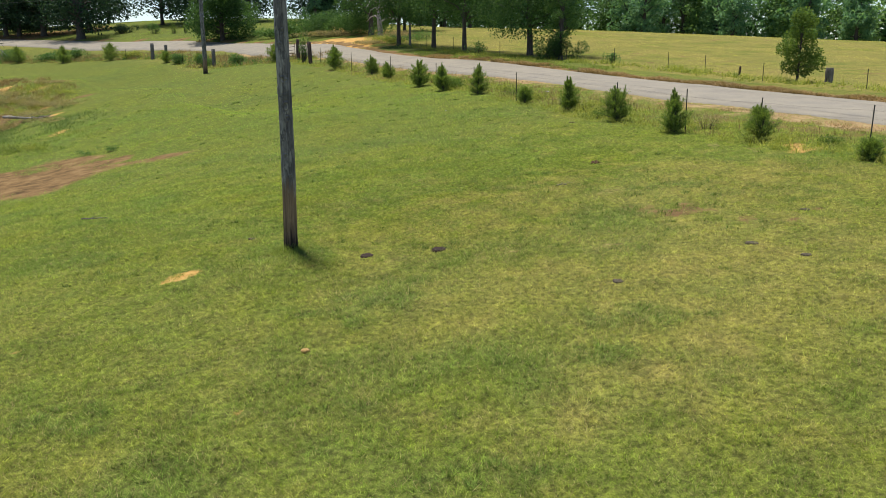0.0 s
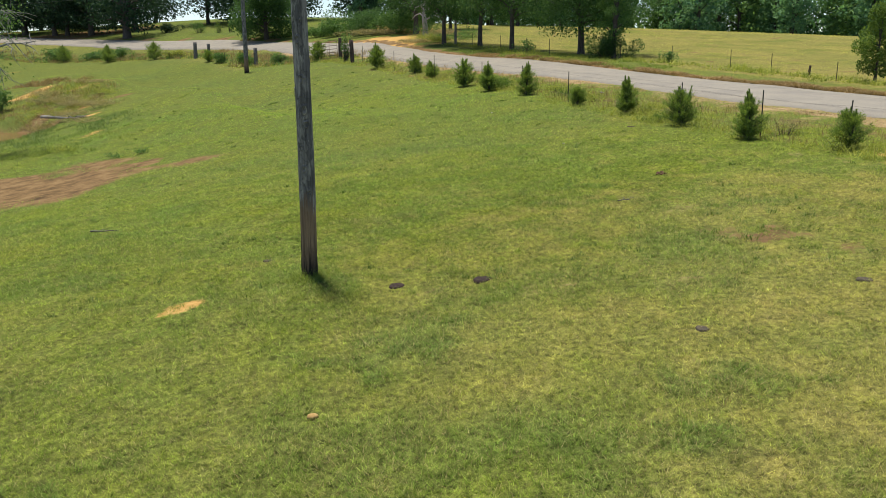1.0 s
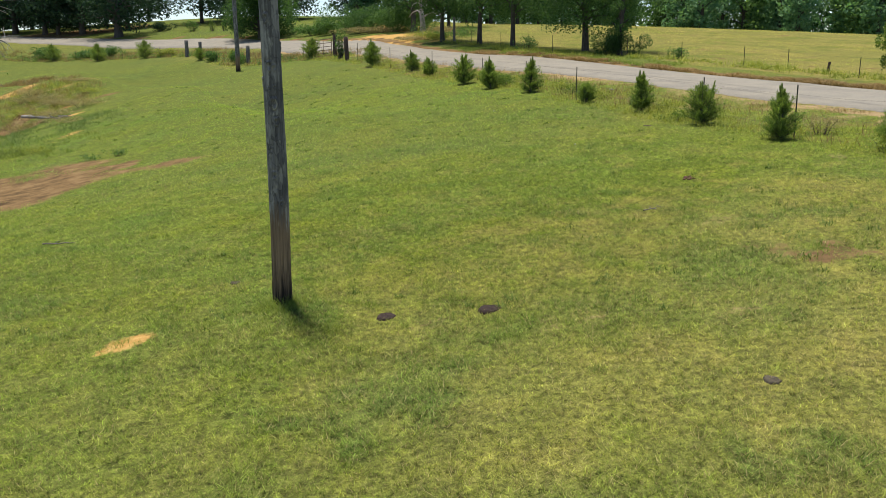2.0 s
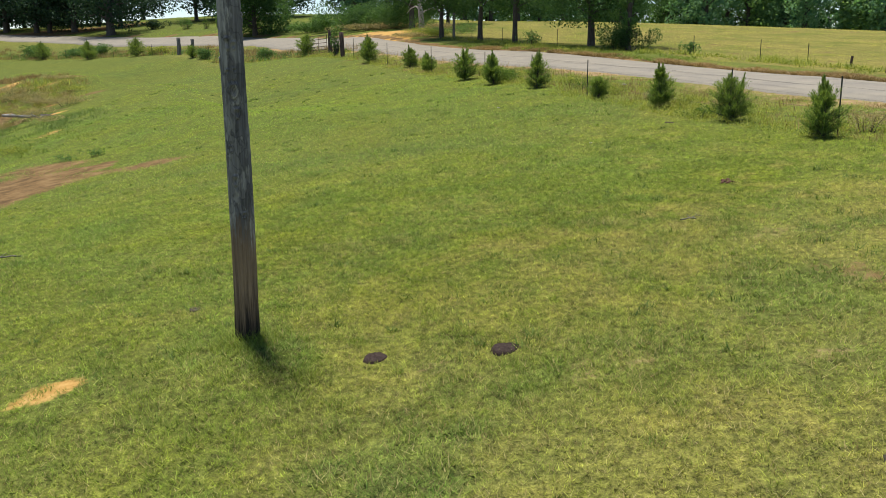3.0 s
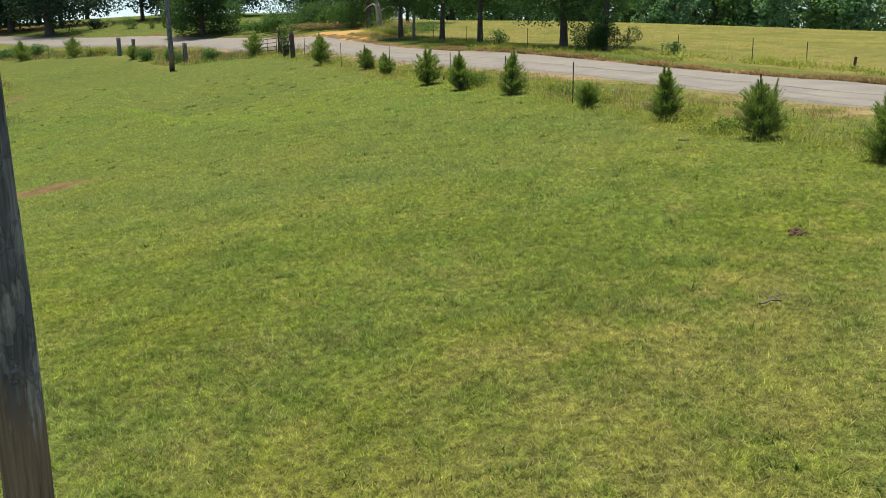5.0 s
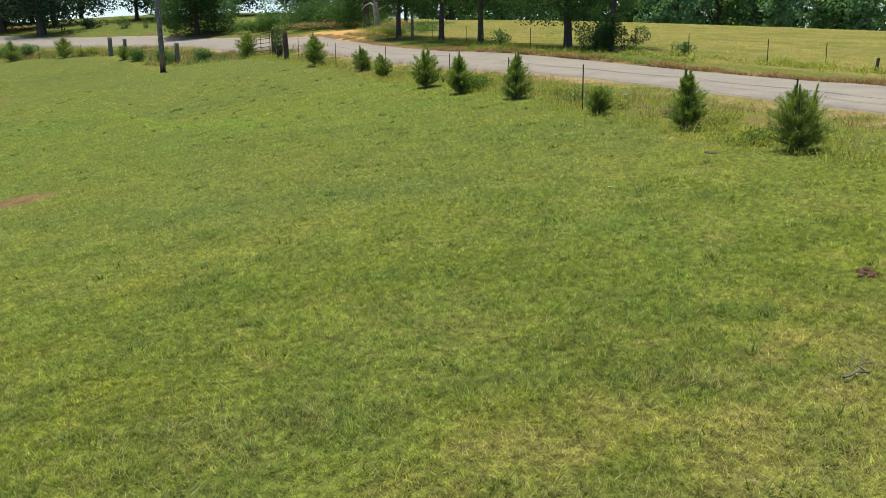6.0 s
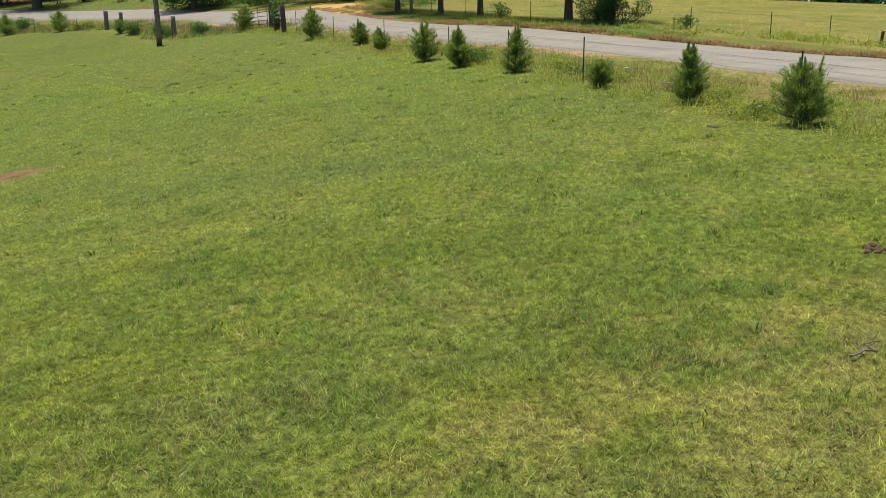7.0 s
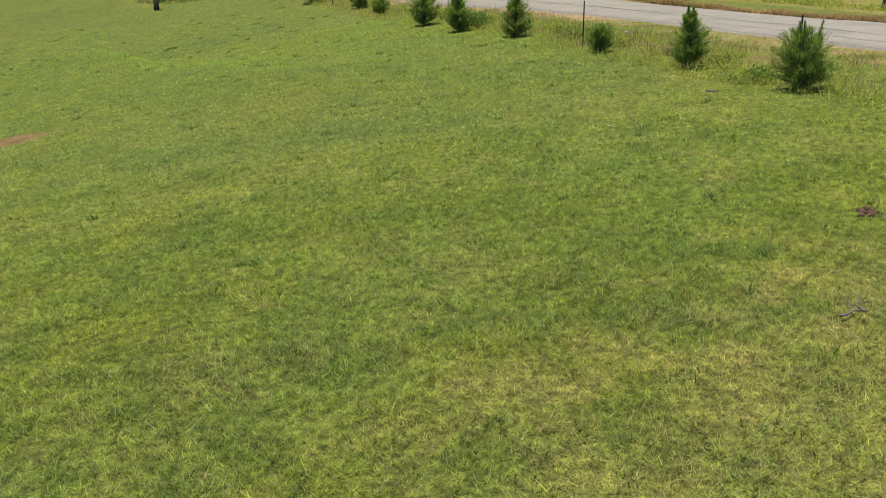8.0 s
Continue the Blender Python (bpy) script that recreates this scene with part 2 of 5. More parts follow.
def wear(x, y):
    """Shares of sandy soil, mud with pine shade, dry grass and lush grass on the ground."""
    x, y = np.asarray(x, float), np.asarray(y, float)
    far, side = off_line(ROAD_FIELD, x, y)
    lane, _ = off_line(LANE_FIELD, x, y)
    ragged = (vnoise(x, y, 1.1, 1) - 0.5) * 1.5 + (vnoise(x, y, 0.3, 2) - 0.5) * 0.8
    reach = np.where(side < 0, ROAD_HALF + 0.45, ROAD_HALF + 0.2)
    clay = (1 - rise(far + ragged, reach, reach + 0.9)) * np.where(y < 47, 0.5, np.where(y < 100, 0.75, 0.45))
    verge = (side < 0) * rise(far, 2.6, 3.2) * (1 - rise(far + ragged, 3.9, 5.8)) * (0.45 + 0.4 * (1 - rise(y, 33, 42)))
    clay = np.maximum(clay, verge * (0.45 + 0.75 * vnoise(x, y, 0.5, 9)) * (y < 70))
    clay = np.maximum(clay, 0.45 * spots(THIN, x, y, 0.9) * (0.4 + 0.9 * vnoise(x, y, 0.2, 26)))
    ochre = np.maximum(1 - rise(lane + ragged * 0.6, 2.4, 3.6), 0.9 * spots(CLAY, x, y, 0.8))
    ochre = np.maximum(ochre, 1.1 * spots(SCRAPED, x, y, 0.7) * (0.3 + 0.85 * vnoise(x, y, 0.14 + 0.6 * (y > 40), 24)))
    mud = spots(MUD_AND_PINE_SHADE, x, y)
    mud = np.maximum(mud, ((side > 0) * (1 - rise(np.abs(far - ROAD_HALF - 0.7) + 0.35 * ragged, 0.45, 0.95))) * 0.85)
    mud = np.maximum(mud, 0.72 * spots(FAINT, x, y, 0.9) * (0.5 + 0.9 * vnoise(x, y, 0.22, 19)))
    strip = (side < 0) * rise(far, 4.6, 5.4) * (1 - rise(far, 6.2, 7.4)) * (y < 72)
    mud = np.maximum(mud, 0.55 * strip * rise(vnoise(x, y, 0.7, 22), 0.4, 0.75))
    mottle = vnoise(x, y, 0.33, 8)
    dry = 0.52 * rise(0.42 * vnoise(x, y, 5.5, 4) + 0.28 * vnoise(x, y, 1.4, 5) + 0.3 * mottle, 0.34, 0.72)
    dry = np.maximum(dry, 0.64 * spots(DRY, x, y, 0.9) * (0.5 + 0.7 * mottle))
    dry = np.maximum(dry, 0.8 * spots([(*r, 0) for r in PALE_SPOTS], x, y, 0.9) * (0.4 + 0.8 * mottle))
    dry = np.maximum(dry, 0.42 * rise(0.5 * vnoise(x, y, 0.9, 35) + 0.5 * vnoise(x, y, 0.24, 36), 0.62, 0.82))
    dry = dry * (1 - 0.45 * rise(y, 25, 34)) * (0.5 + 0.5 * rise(x + 0.1 * y, -4, 4))
    across = (side > 0) & (far > 7)
    dry = np.where(across, 0.8 + 0.25 * rise(vnoise(x, y, 3.0, 15), 0.3, 0.7) - 0.6 * rise(0.4 * vnoise(x, y, 6.0, 16) + 0.6 * vnoise(x, y, 1.4, 17), 0.5, 0.75), dry)
    mud = np.maximum(mud, 0.62 * across * (far < 60) * rise(0.6 * vnoise(x, y, 1.3, 37) + 0.4 * vnoise(x, y, 0.5, 38), 0.66, 0.84))
    hill = across & (y > 96 + 0.05 * x) & (x < -8)
    dry = np.where(hill, 0.2 * dry, dry)
    dry = np.where((side < 0) & (far < 11) & (y > 90), 0.35 + 0.5 * vnoise(x, y, 1.5, 25), dry)
    lush = 0.5 * rise(0.6 * vnoise(x, y, 2.6, 6) + 0.22 * vnoise(x, y, 0.9, 7) + 0.18 * vnoise(x, y, 0.28, 12), 0.46, 0.8)
    lush = np.maximum(lush, 0.5 * spots(LUSH, x, y, 0.9) * (0.45 + 0.75 * vnoise(x, y, 0.2, 13)))
    lush = np.maximum(lush, 0.7 * spots([(*r, 0) for r in DEEP_SPOTS], x, y, 0.9) * (0.4 + 0.8 * vnoise(x, y, 0.16, 13)))
    lush = np.maximum(lush, 0.34 * rise(0.3 * vnoise(x, y, 1.1, 33) + 0.3 * vnoise(x, y, 0.4, 34) + 0.4 * vnoise(x, y, 0.15, 39), 0.48, 0.8))
    lush = lush + 0.24 * rise(y, 20, 36) * rise(0.1 * y - x, -3, 7) * (1 - lush)
    lush = np.where(hill, 0.3 + 0.5 * vnoise(x, y, 5.0, 23), lush * np.where(across, 0.3, 1))
    return clay, ochre, mud, dry * (1 - 0.6 * lush), lush


# ---- materials ----
def material(name, rough=0.8, spec=0.12):
    m = bpy.data.materials.new(name)
    m.use_nodes = True
    nt = m.node_tree
    b = nt.nodes["Principled BSDF"]
    b.inputs["Roughness"].default_value = rough
    b.inputs["Specular IOR Level"].default_value = spec
    return m, nt, b


def node(nt, kind, links=(), **values):
    n = nt.nodes.new(kind)
    for key, v in values.items():
        if key in ("operation", "blend_type", "data_type", "attribute_name", "feature", "distance", "noise_dimensions"):
            if key == "operation":
                n.operation = v
            elif key == "blend_type":
                n.blend_type = v
            elif key == "data_type":
                n.data_type = v
            elif key == "attribute_name":
                n.attribute_name = v
            elif key == "feature":
                n.feature = v
        else:
            n.inputs[key.replace("_", " ")].default_value = v
    for key, sock in dict(links).items():
        nt.links.new(sock, n.inputs[key])
    return n


def place(nt, scale=(1, 1, 1)):
    """World place, stretched."""
    g = nt.nodes.new("ShaderNodeNewGeometry")
    m = node(nt, "ShaderNodeMapping", {"Vector": g.outputs["Position"]})
    m.inputs["Scale"].default_value = scale
    return m.outputs["Vector"]


def own(nt, scale=(1, 1, 1)):
    """Place on the thing itself, stretched."""
    g = nt.nodes.new("ShaderNodeTexCoord")
    m = node(nt, "ShaderNodeMapping", {"Vector": g.outputs["Object"]})
    m.inputs["Scale"].default_value = scale
    return m.outputs["Vector"]


def grain(nt, vec, scale, detail=3.0, rough=0.6):
    return node(nt, "ShaderNodeTexNoise", {"Vector": vec}, Scale=scale, Detail=detail, Roughness=rough).outputs["Fac"]


def ramp(nt, fac, stops):
    n = nt.nodes.new("ShaderNodeValToRGB")
    nt.links.new(fac, n.inputs["Fac"])
    e = n.color_ramp.elements
    while len(e) < len(stops):
        e.new(0.5)
    for k, (p, c) in enumerate(stops):
        e[k].position, e[k].color = p, (*c, 1) if len(c) == 3 else c
    return n.outputs["Color"]


def blend(nt, fac, a, b, kind="MIX"):
    n = nt.nodes.new("ShaderNodeMix")
    n.data_type, n.blend_type = "RGBA", kind
    for sock, v in ((n.inputs[0], fac), (n.inputs[6], a), (n.inputs[7], b)):
        if isinstance(v, (int, float)):
            sock.default_value = v
        elif isinstance(v, tuple):
            sock.default_value = (*v, 1)
        else:
            nt.links.new(v, sock)
    return n.outputs[2]


def bump(nt, b, height, strength, dist):
    n = node(nt, "ShaderNodeBump", {"Height": height}, Strength=strength, Distance=dist)
    nt.links.new(n.outputs["Normal"], b.inputs["Normal"])


def attr(nt, name):
    n = nt.nodes.new("ShaderNodeAttribute")
    n.attribute_name = name
    return n.outputs["Fac"]


def math_node(nt, op, a, b):
    n = nt.nodes.new("ShaderNodeMath")
    n.operation = op
    for sock, v in ((n.inputs[0], a), (n.inputs[1], b)):
        if isinstance(v, (int, float)):
            sock.default_value = v
        else:
            nt.links.new(v, sock)
    return n.outputs[0]


GREEN_A, GREEN_B = (0.125, 0.194, 0.028), (0.21, 0.287, 0.05)
STRAW_A, STRAW_B = (0.285, 0.262, 0.06), (0.455, 0.41, 0.125)
DEEP_A, DEEP_B = (0.074, 0.15, 0.031), (0.142, 0.232, 0.056)


def sward(nt):
    """Colour of living and dry grass by place and by the wear of the ground."""
    fine = grain(nt, place(nt), 9.0, 6.0, 0.75)
    broad = grain(nt, place(nt), 0.35, 3.0)
    green = ramp(nt, fine, [(0.3, GREEN_A), (0.7, GREEN_B)])
    green = blend(nt, ramp(nt, broad, [(0.35, (0, 0, 0)), (0.7, (1, 1, 1))]), green, blend(nt, 1.0, green, (1.18, 1.02, 0.75), "MULTIPLY"))
    straw = ramp(nt, fine, [(0.3, STRAW_A), (0.7, STRAW_B)])
    deep = ramp(nt, fine, [(0.3, DEEP_A), (0.7, DEEP_B)])
    col = blend(nt, attr(nt, "lush"), blend(nt, attr(nt, "dry"), green, straw), deep)
    clump = grain(nt, place(nt), 10.0, 3.0, 0.65)
    col = blend(nt, 1.0, col, ramp(nt, clump, [(0.34, (0.44, 0.48, 0.46)), (0.66, (1.58, 1.54, 1.46))]), "MULTIPLY")
    return blend(nt, 1.0, col, ramp(nt, grain(nt, place(nt), 1.7, 4.0, 0.6), [(0.32, (0.76, 0.8, 0.78)), (0.68, (1.2, 1.17, 1.12))]), "MULTIPLY")


def ground_material():
    m, nt, b = material("pasture", 0.95, 0.03)
    col = blend(nt, 0.32, sward(nt), (0.19, 0.155, 0.075))
    fine = grain(nt, place(nt), 38.0, 4.0, 0.7)
    # fine mottling, its dark end painting the shade between grass blades
    col = blend(nt, 1.0, col, ramp(nt, fine, [(0.3, (0.3, 0.3, 0.29)), (0.7, (1.0, 0.98, 0.95))]), "MULTIPLY")
    speck = grain(nt, place(nt), 5.0, 5.0, 0.7)
    soil = ramp(nt, speck, [(0.3, (0.23, 0.155, 0.075)), (0.55, (0.33, 0.235, 0.12)), (0.75, (0.42, 0.33, 0.19))])
    speck2 = grain(nt, place(nt), 1.3, 5.0, 0.7)
    mud = ramp(nt, speck2, [(0.3, (0.075, 0.05, 0.026)), (0.5, (0.17, 0.108, 0.05)), (0.72, (0.26, 0.172, 0.082))])
    edge = math_node(nt, "SUBTRACT", grain(nt, place(nt), 7.0, 5.0, 0.7), 0.5)
    def share(name):
        v = math_node(nt, "ADD", attr(nt, name), math_node(nt, "MULTIPLY", edge, 0.9))
        return ramp(nt, v, [(0.35, (0, 0, 0)), (0.65, (1, 1, 1))])
    ochre = ramp(nt, speck, [(0.3, (0.35, 0.185, 0.05)), (0.55, (0.48, 0.3, 0.1)), (0.75, (0.52, 0.36, 0.14))])
    col = blend(nt, share("mud"), blend(nt, share("ochre"), blend(nt, share("clay"), col, soil), ochre), mud)
    nt.links.new(col, b.inputs["Base Color"])
    bump(nt, b, fine, 0.6, 0.03)
    return m


def foliage_material(name, dark, light, through=0.35, rough=0.55, sward_colour=False, upright=0.0, even=0.0):
    m, nt, b = material(name, rough, 0.04 if sward_colour else 0.12)
    g = nt.nodes.new("ShaderNodeNewGeometry")
    rnd = g.outputs["Random Per Island"]
    if sward_colour:
        tone = ramp(nt, rnd, [(0.0, (0.36, 0.38, 0.38)), (0.35, (0.68, 0.7, 0.7)), (0.75, (1.02, 1.02, 1.02)), (1.0, (1.42, 1.4, 1.48))])
        col = blend(nt, 1.0, sward(nt), blend(nt, even, tone, (1.0, 1.0, 0.99)), "MULTIPLY")
        other = math_node(nt, "FRACT", math_node(nt, "MULTIPLY", rnd, 57.31), 0.0)
        other = math_node(nt, "ADD", other, math_node(nt, "MULTIPLY", attr(nt, "dry"), 0.3))
        faded = ramp(nt, other, [(0.74, (0, 0, 0)), (0.98, (0.8 * (1 - even),) * 3)])
        col = blend(nt, faded, col, ramp(nt, rnd, [(0.0, (0.16, 0.115, 0.045)), (1.0, (0.43, 0.36, 0.18))]))
    else:
        col = ramp(nt, rnd, [(0.0, dark), (1.0, light)])
        big = grain(nt, own(nt), 0.9, 3.0)
        col = blend(nt, 1.0, col, ramp(nt, big, [(0.3, (0.7, 0.75, 0.7)), (0.7, (1.2, 1.15, 1.0))]), "MULTIPLY")
    nt.links.new(col, b.inputs["Base Color"])
    t = nt.nodes.new("ShaderNodeBsdfTranslucent")
    if upright:
        lift = nt.nodes.new("ShaderNodeVectorMath")
        lift.operation = "MULTIPLY_ADD"
        lift.inputs[1].default_value = (1 - upright,) * 3
        lift.inputs[2].default_value = (0, 0, upright)
        nt.links.new(g.outputs["Normal"], lift.inputs[0])
        unit = nt.nodes.new("ShaderNodeVectorMath")
        unit.operation = "NORMALIZE"
        nt.links.new(lift.outputs[0], unit.inputs[0])
        nt.links.new(unit.outputs[0], b.inputs["Normal"])
    nt.links.new(blend(nt, 1.0, col, (1.25, 1.3, 0.7), "MULTIPLY"), t.inputs["Color"])
    mix = nt.nodes.new("ShaderNodeMixShader")
    mix.inputs[0].default_value = through
    nt.links.new(b.outputs[0], mix.inputs[1])
    nt.links.new(t.outputs[0], mix.inputs[2])
    nt.links.new(mix.outputs[0], nt.nodes["Material Output"].inputs["Surface"])
    return m


def bark_material(name, dark, light):
    m, nt, b = material(name, 0.9)
    g = grain(nt, own(nt, (6, 6, 1.2)), 2.5, 5.0, 0.7)
    nt.links.new(ramp(nt, g, [(0.3, dark), (0.7, light)]), b.inputs["Base Color"])
    bump(nt, b, g, 0.8, 0.03)
    return m


def pole_material():
    """Old creosoted pine: grey and checked above, brown lower down, dark where it stands in the grass."""
    m, nt, b = material("old_pole_wood", 0.85)
    streak = grain(nt, own(nt, (26, 26, 0.9)), 1.0, 5.0, 0.7)
    blister = node(nt, "ShaderNodeTexVoronoi", {"Vector": own(nt, (8, 8, 2.6))}, Scale=1.0, feature="DISTANCE_TO_EDGE").outputs["Distance"]
    scab = grain(nt, own(nt, (9, 9, 3.0)), 1.0, 4.0, 0.6)
    grey = ramp(nt, streak, [(0.25, (0.08, 0.076, 0.07)), (0.5, (0.22, 0.21, 0.195)), (0.78, (0.38, 0.36, 0.335))])
    grey = blend(nt, ramp(nt, scab, [(0.45, (0, 0, 0)), (0.52, (1, 1, 1))]), grey, blend(nt, 1.0, grey, (0.6, 0.6, 0.63), "MULTIPLY"))
    warp = node(nt, "ShaderNodeVectorMath", {0: own(nt, (7, 7, 2.6)), 1: node(nt, "ShaderNodeTexNoise", {"Vector": own(nt, (9, 9, 5))}, Scale=1.0).outputs["Color"]}, operation="ADD").outputs[0]
    cell = node(nt, "ShaderNodeTexVoronoi", {"Vector": warp}, Scale=1.0).outputs["Color"]
    grey = blend(nt, 1.0, grey, ramp(nt, cell, [(0.2, (0.74, 0.74, 0.77)), (0.8, (1.22, 1.2, 1.18))]), "MULTIPLY")
    rim = node(nt, "ShaderNodeTexVoronoi", {"Vector": warp}, Scale=1.0, feature="DISTANCE_TO_EDGE").outputs["Distance"]
    grey = blend(nt, ramp(nt, rim, [(0.01, (0.4, 0.4, 0.4)), (0.04, (0, 0, 0))]), grey, (0.03, 0.028, 0.027))
    brown = ramp(nt, streak, [(0.25, (0.1, 0.064, 0.042)), (0.75, (0.33, 0.225, 0.145))])
    z = nt.nodes.new("ShaderNodeSeparateXYZ")
    nt.links.new(own(nt), z.inputs[0])
    ragged = math_node(nt, "ADD", z.outputs["Z"], math_node(nt, "MULTIPLY", math_node(nt, "SUBTRACT", streak, 0.5), 1.6))
    col = blend(nt, ramp(nt, math_node(nt, "MULTIPLY", ragged, 0.36), [(0.42, (0, 0, 0)), (0.56, (1, 1, 1))]), brown, grey)
    col = blend(nt, ramp(nt, ragged, [(0.05, (0, 0, 0)), (0.75, (1, 1, 1))]), (0.022, 0.018, 0.016), col)
    nt.links.new(col, b.inputs["Base Color"])
    crack = grain(nt, own(nt, (60, 60, 0.7)), 1.0, 3.0, 0.6)
    h = math_node(nt, "ADD", math_node(nt, "MULTIPLY", streak, 0.6), math_node(nt, "ADD", math_node(nt, "MULTIPLY", crack, 0.5), math_node(nt, "MULTIPLY", math_node(nt, "MINIMUM", blister, 0.12), 4.0)))
    bump(nt, b, h, 0.9, 0.012)
    return m


def plain_material(name, dark, light, scale=12.0, rough=0.7, metal=0.0, relief=0.3):
    m, nt, b = material(name, rough)
    b.inputs["Metallic"].default_value = metal
    g = grain(nt, own(nt), scale, 5.0, 0.65)
    nt.links.new(ramp(nt, g, [(0.3, dark), (0.7, light)]), b.inputs["Base Color"])
    bump(nt, b, g, relief, 0.01)
    return m


def asphalt_material():
    m, nt, b = material("worn_asphalt", 0.9)
    stone = grain(nt, place(nt), 55.0, 3.0, 0.7)
    patch = grain(nt, place(nt), 0.8, 4.0, 0.6)
    col = ramp(nt, stone, [(0.3, (0.19, 0.172, 0.138)), (0.7, (0.31, 0.283, 0.23))])
    col = blend(nt, 1.0, col, ramp(nt, patch, [(0.3, (0.85, 0.85, 0.87)), (0.7, (1.1, 1.08, 1.04))]), "MULTIPLY")
    nt.links.new(col, b.inputs["Base Color"])
    bump(nt, b, stone, 0.4, 0.01)
    return m


M_GROUND = ground_material()
M_BLADE = foliage_material("grass_blades", None, None, 0.3, 0.6, True, 0.72)
M_MID_BLADE = foliage_material("mid_grass_blades", None, None, 0.26, 0.6, True, 0.76, 0.3)
M_FAR_BLADE = foliage_material("far_grass_blades", None, None, 0.22, 0.6, True, 0.85, 0.92)
M_ROAD = asphalt_material()
M_CRACK = plain_material("tar_crack", (0.06, 0.055, 0.05), (0.13, 0.12, 0.1), 6, 0.8)
M_POLE = pole_material()
M_BARK = bark_material("bark", (0.035, 0.03, 0.026), (0.12, 0.105, 0.09))
M_PALE_BARK = bark_material("dead_wood", (0.16, 0.15, 0.14), (0.4, 0.38, 0.35))
M_OAK = foliage_material("oak_leaves", (0.034, 0.085, 0.03), (0.1, 0.18, 0.06), 0.5, upright=0.3)
M_PINE = foliage_material("pine_needles", (0.018, 0.044, 0.028), (0.046, 0.088, 0.05), 0.3)
M_LIGHT_LEAF = foliage_material("young_leaves", (0.075, 0.14, 0.03), (0.19, 0.26, 0.07), 0.45)
# leaf green shifted blue and paler: distance haze put into the colour
M_HAZED_WOODS = foliage_material("hazed_woodland_leaves", (0.085, 0.195, 0.115), (0.215, 0.36, 0.195), 0.5, upright=0.35)
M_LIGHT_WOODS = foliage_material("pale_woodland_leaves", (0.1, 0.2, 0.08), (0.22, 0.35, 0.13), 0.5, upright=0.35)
M_CEDAR = foliage_material("cedar_sprays", (0.07, 0.135, 0.03), (0.29, 0.36, 0.095), 0.5, upright=0.3)
M_VINE = foliage_material("vine_leaves", (0.055, 0.125, 0.034), (0.15, 0.25, 0.075), 0.42, upright=0.35)
M_WEED = foliage_material("weeds", (0.15, 0.21, 0.034), (0.42, 0.42, 0.09), 0.4, upright=0.5)
M_TUFT = foliage_material("long_grass", (0.09, 0.145, 0.02), (0.27, 0.33, 0.06), 0.3, upright=0.5)
M_DARK_TUFT = foliage_material("rank_grass", (0.05, 0.1, 0.018), (0.15, 0.21, 0.05), 0.3, upright=0.5)
M_STRAW = foliage_material("dead_grass", (0.16, 0.11, 0.055), (0.42, 0.31, 0.17), 0.3)
M_HAY = foliage_material("old_hay", (0.15, 0.09, 0.04), (0.42, 0.29, 0.15), 0.25, upright=0.4)
M_DRY_BRUSH = foliage_material("dry_brush", (0.2, 0.165, 0.085), (0.46, 0.38, 0.2), 0.4, upright=0.5)
M_STEEL = plain_material("painted_steel_post", (0.02, 0.026, 0.022), (0.06, 0.065, 0.05), 20, 0.6, 0.3)
M_WIRE = plain_material("rusted_wire", (0.09, 0.075, 0.065), (0.2, 0.17, 0.14), 30, 0.6, 0.4)
M_GATE = plain_material("rusty_gate_tube", (0.07, 0.045, 0.035), (0.2, 0.13, 0.1), 14, 0.6, 0.4)
M_POST = bark_material("weathered_post", (0.06, 0.055, 0.05), (0.24, 0.22, 0.2))
M_DARK_POST = bark_material("dark_post", (0.035, 0.026, 0.022), (0.13, 0.09, 0.075))
M_DUNG = plain_material("dried_dung", (0.018, 0.013, 0.011), (0.062, 0.043, 0.035), 30, 0.95, 0.0, 1.0)
M_OLD_DUNG = plain_material("bleached_dung", (0.035, 0.03, 0.022), (0.12, 0.1, 0.07), 22, 0.95, 0.0, 1.0)
M_DROPPING = plain_material("brown_droppings", (0.06, 0.03, 0.02), (0.15, 0.085, 0.06), 22, 0.95)
M_CLOD = plain_material("clay_clod", (0.26, 0.16, 0.05), (0.46, 0.31, 0.13), 16, 0.95)
M_WATER = plain_material("muddy_water", (0.16, 0.085, 0.035), (0.2, 0.115, 0.05), 2, 0.12, 0.0, 0.02)
M_PAPER = plain_material("white_litter", (0.42, 0.42, 0.4), (0.7, 0.7, 0.67), 8, 0.8)


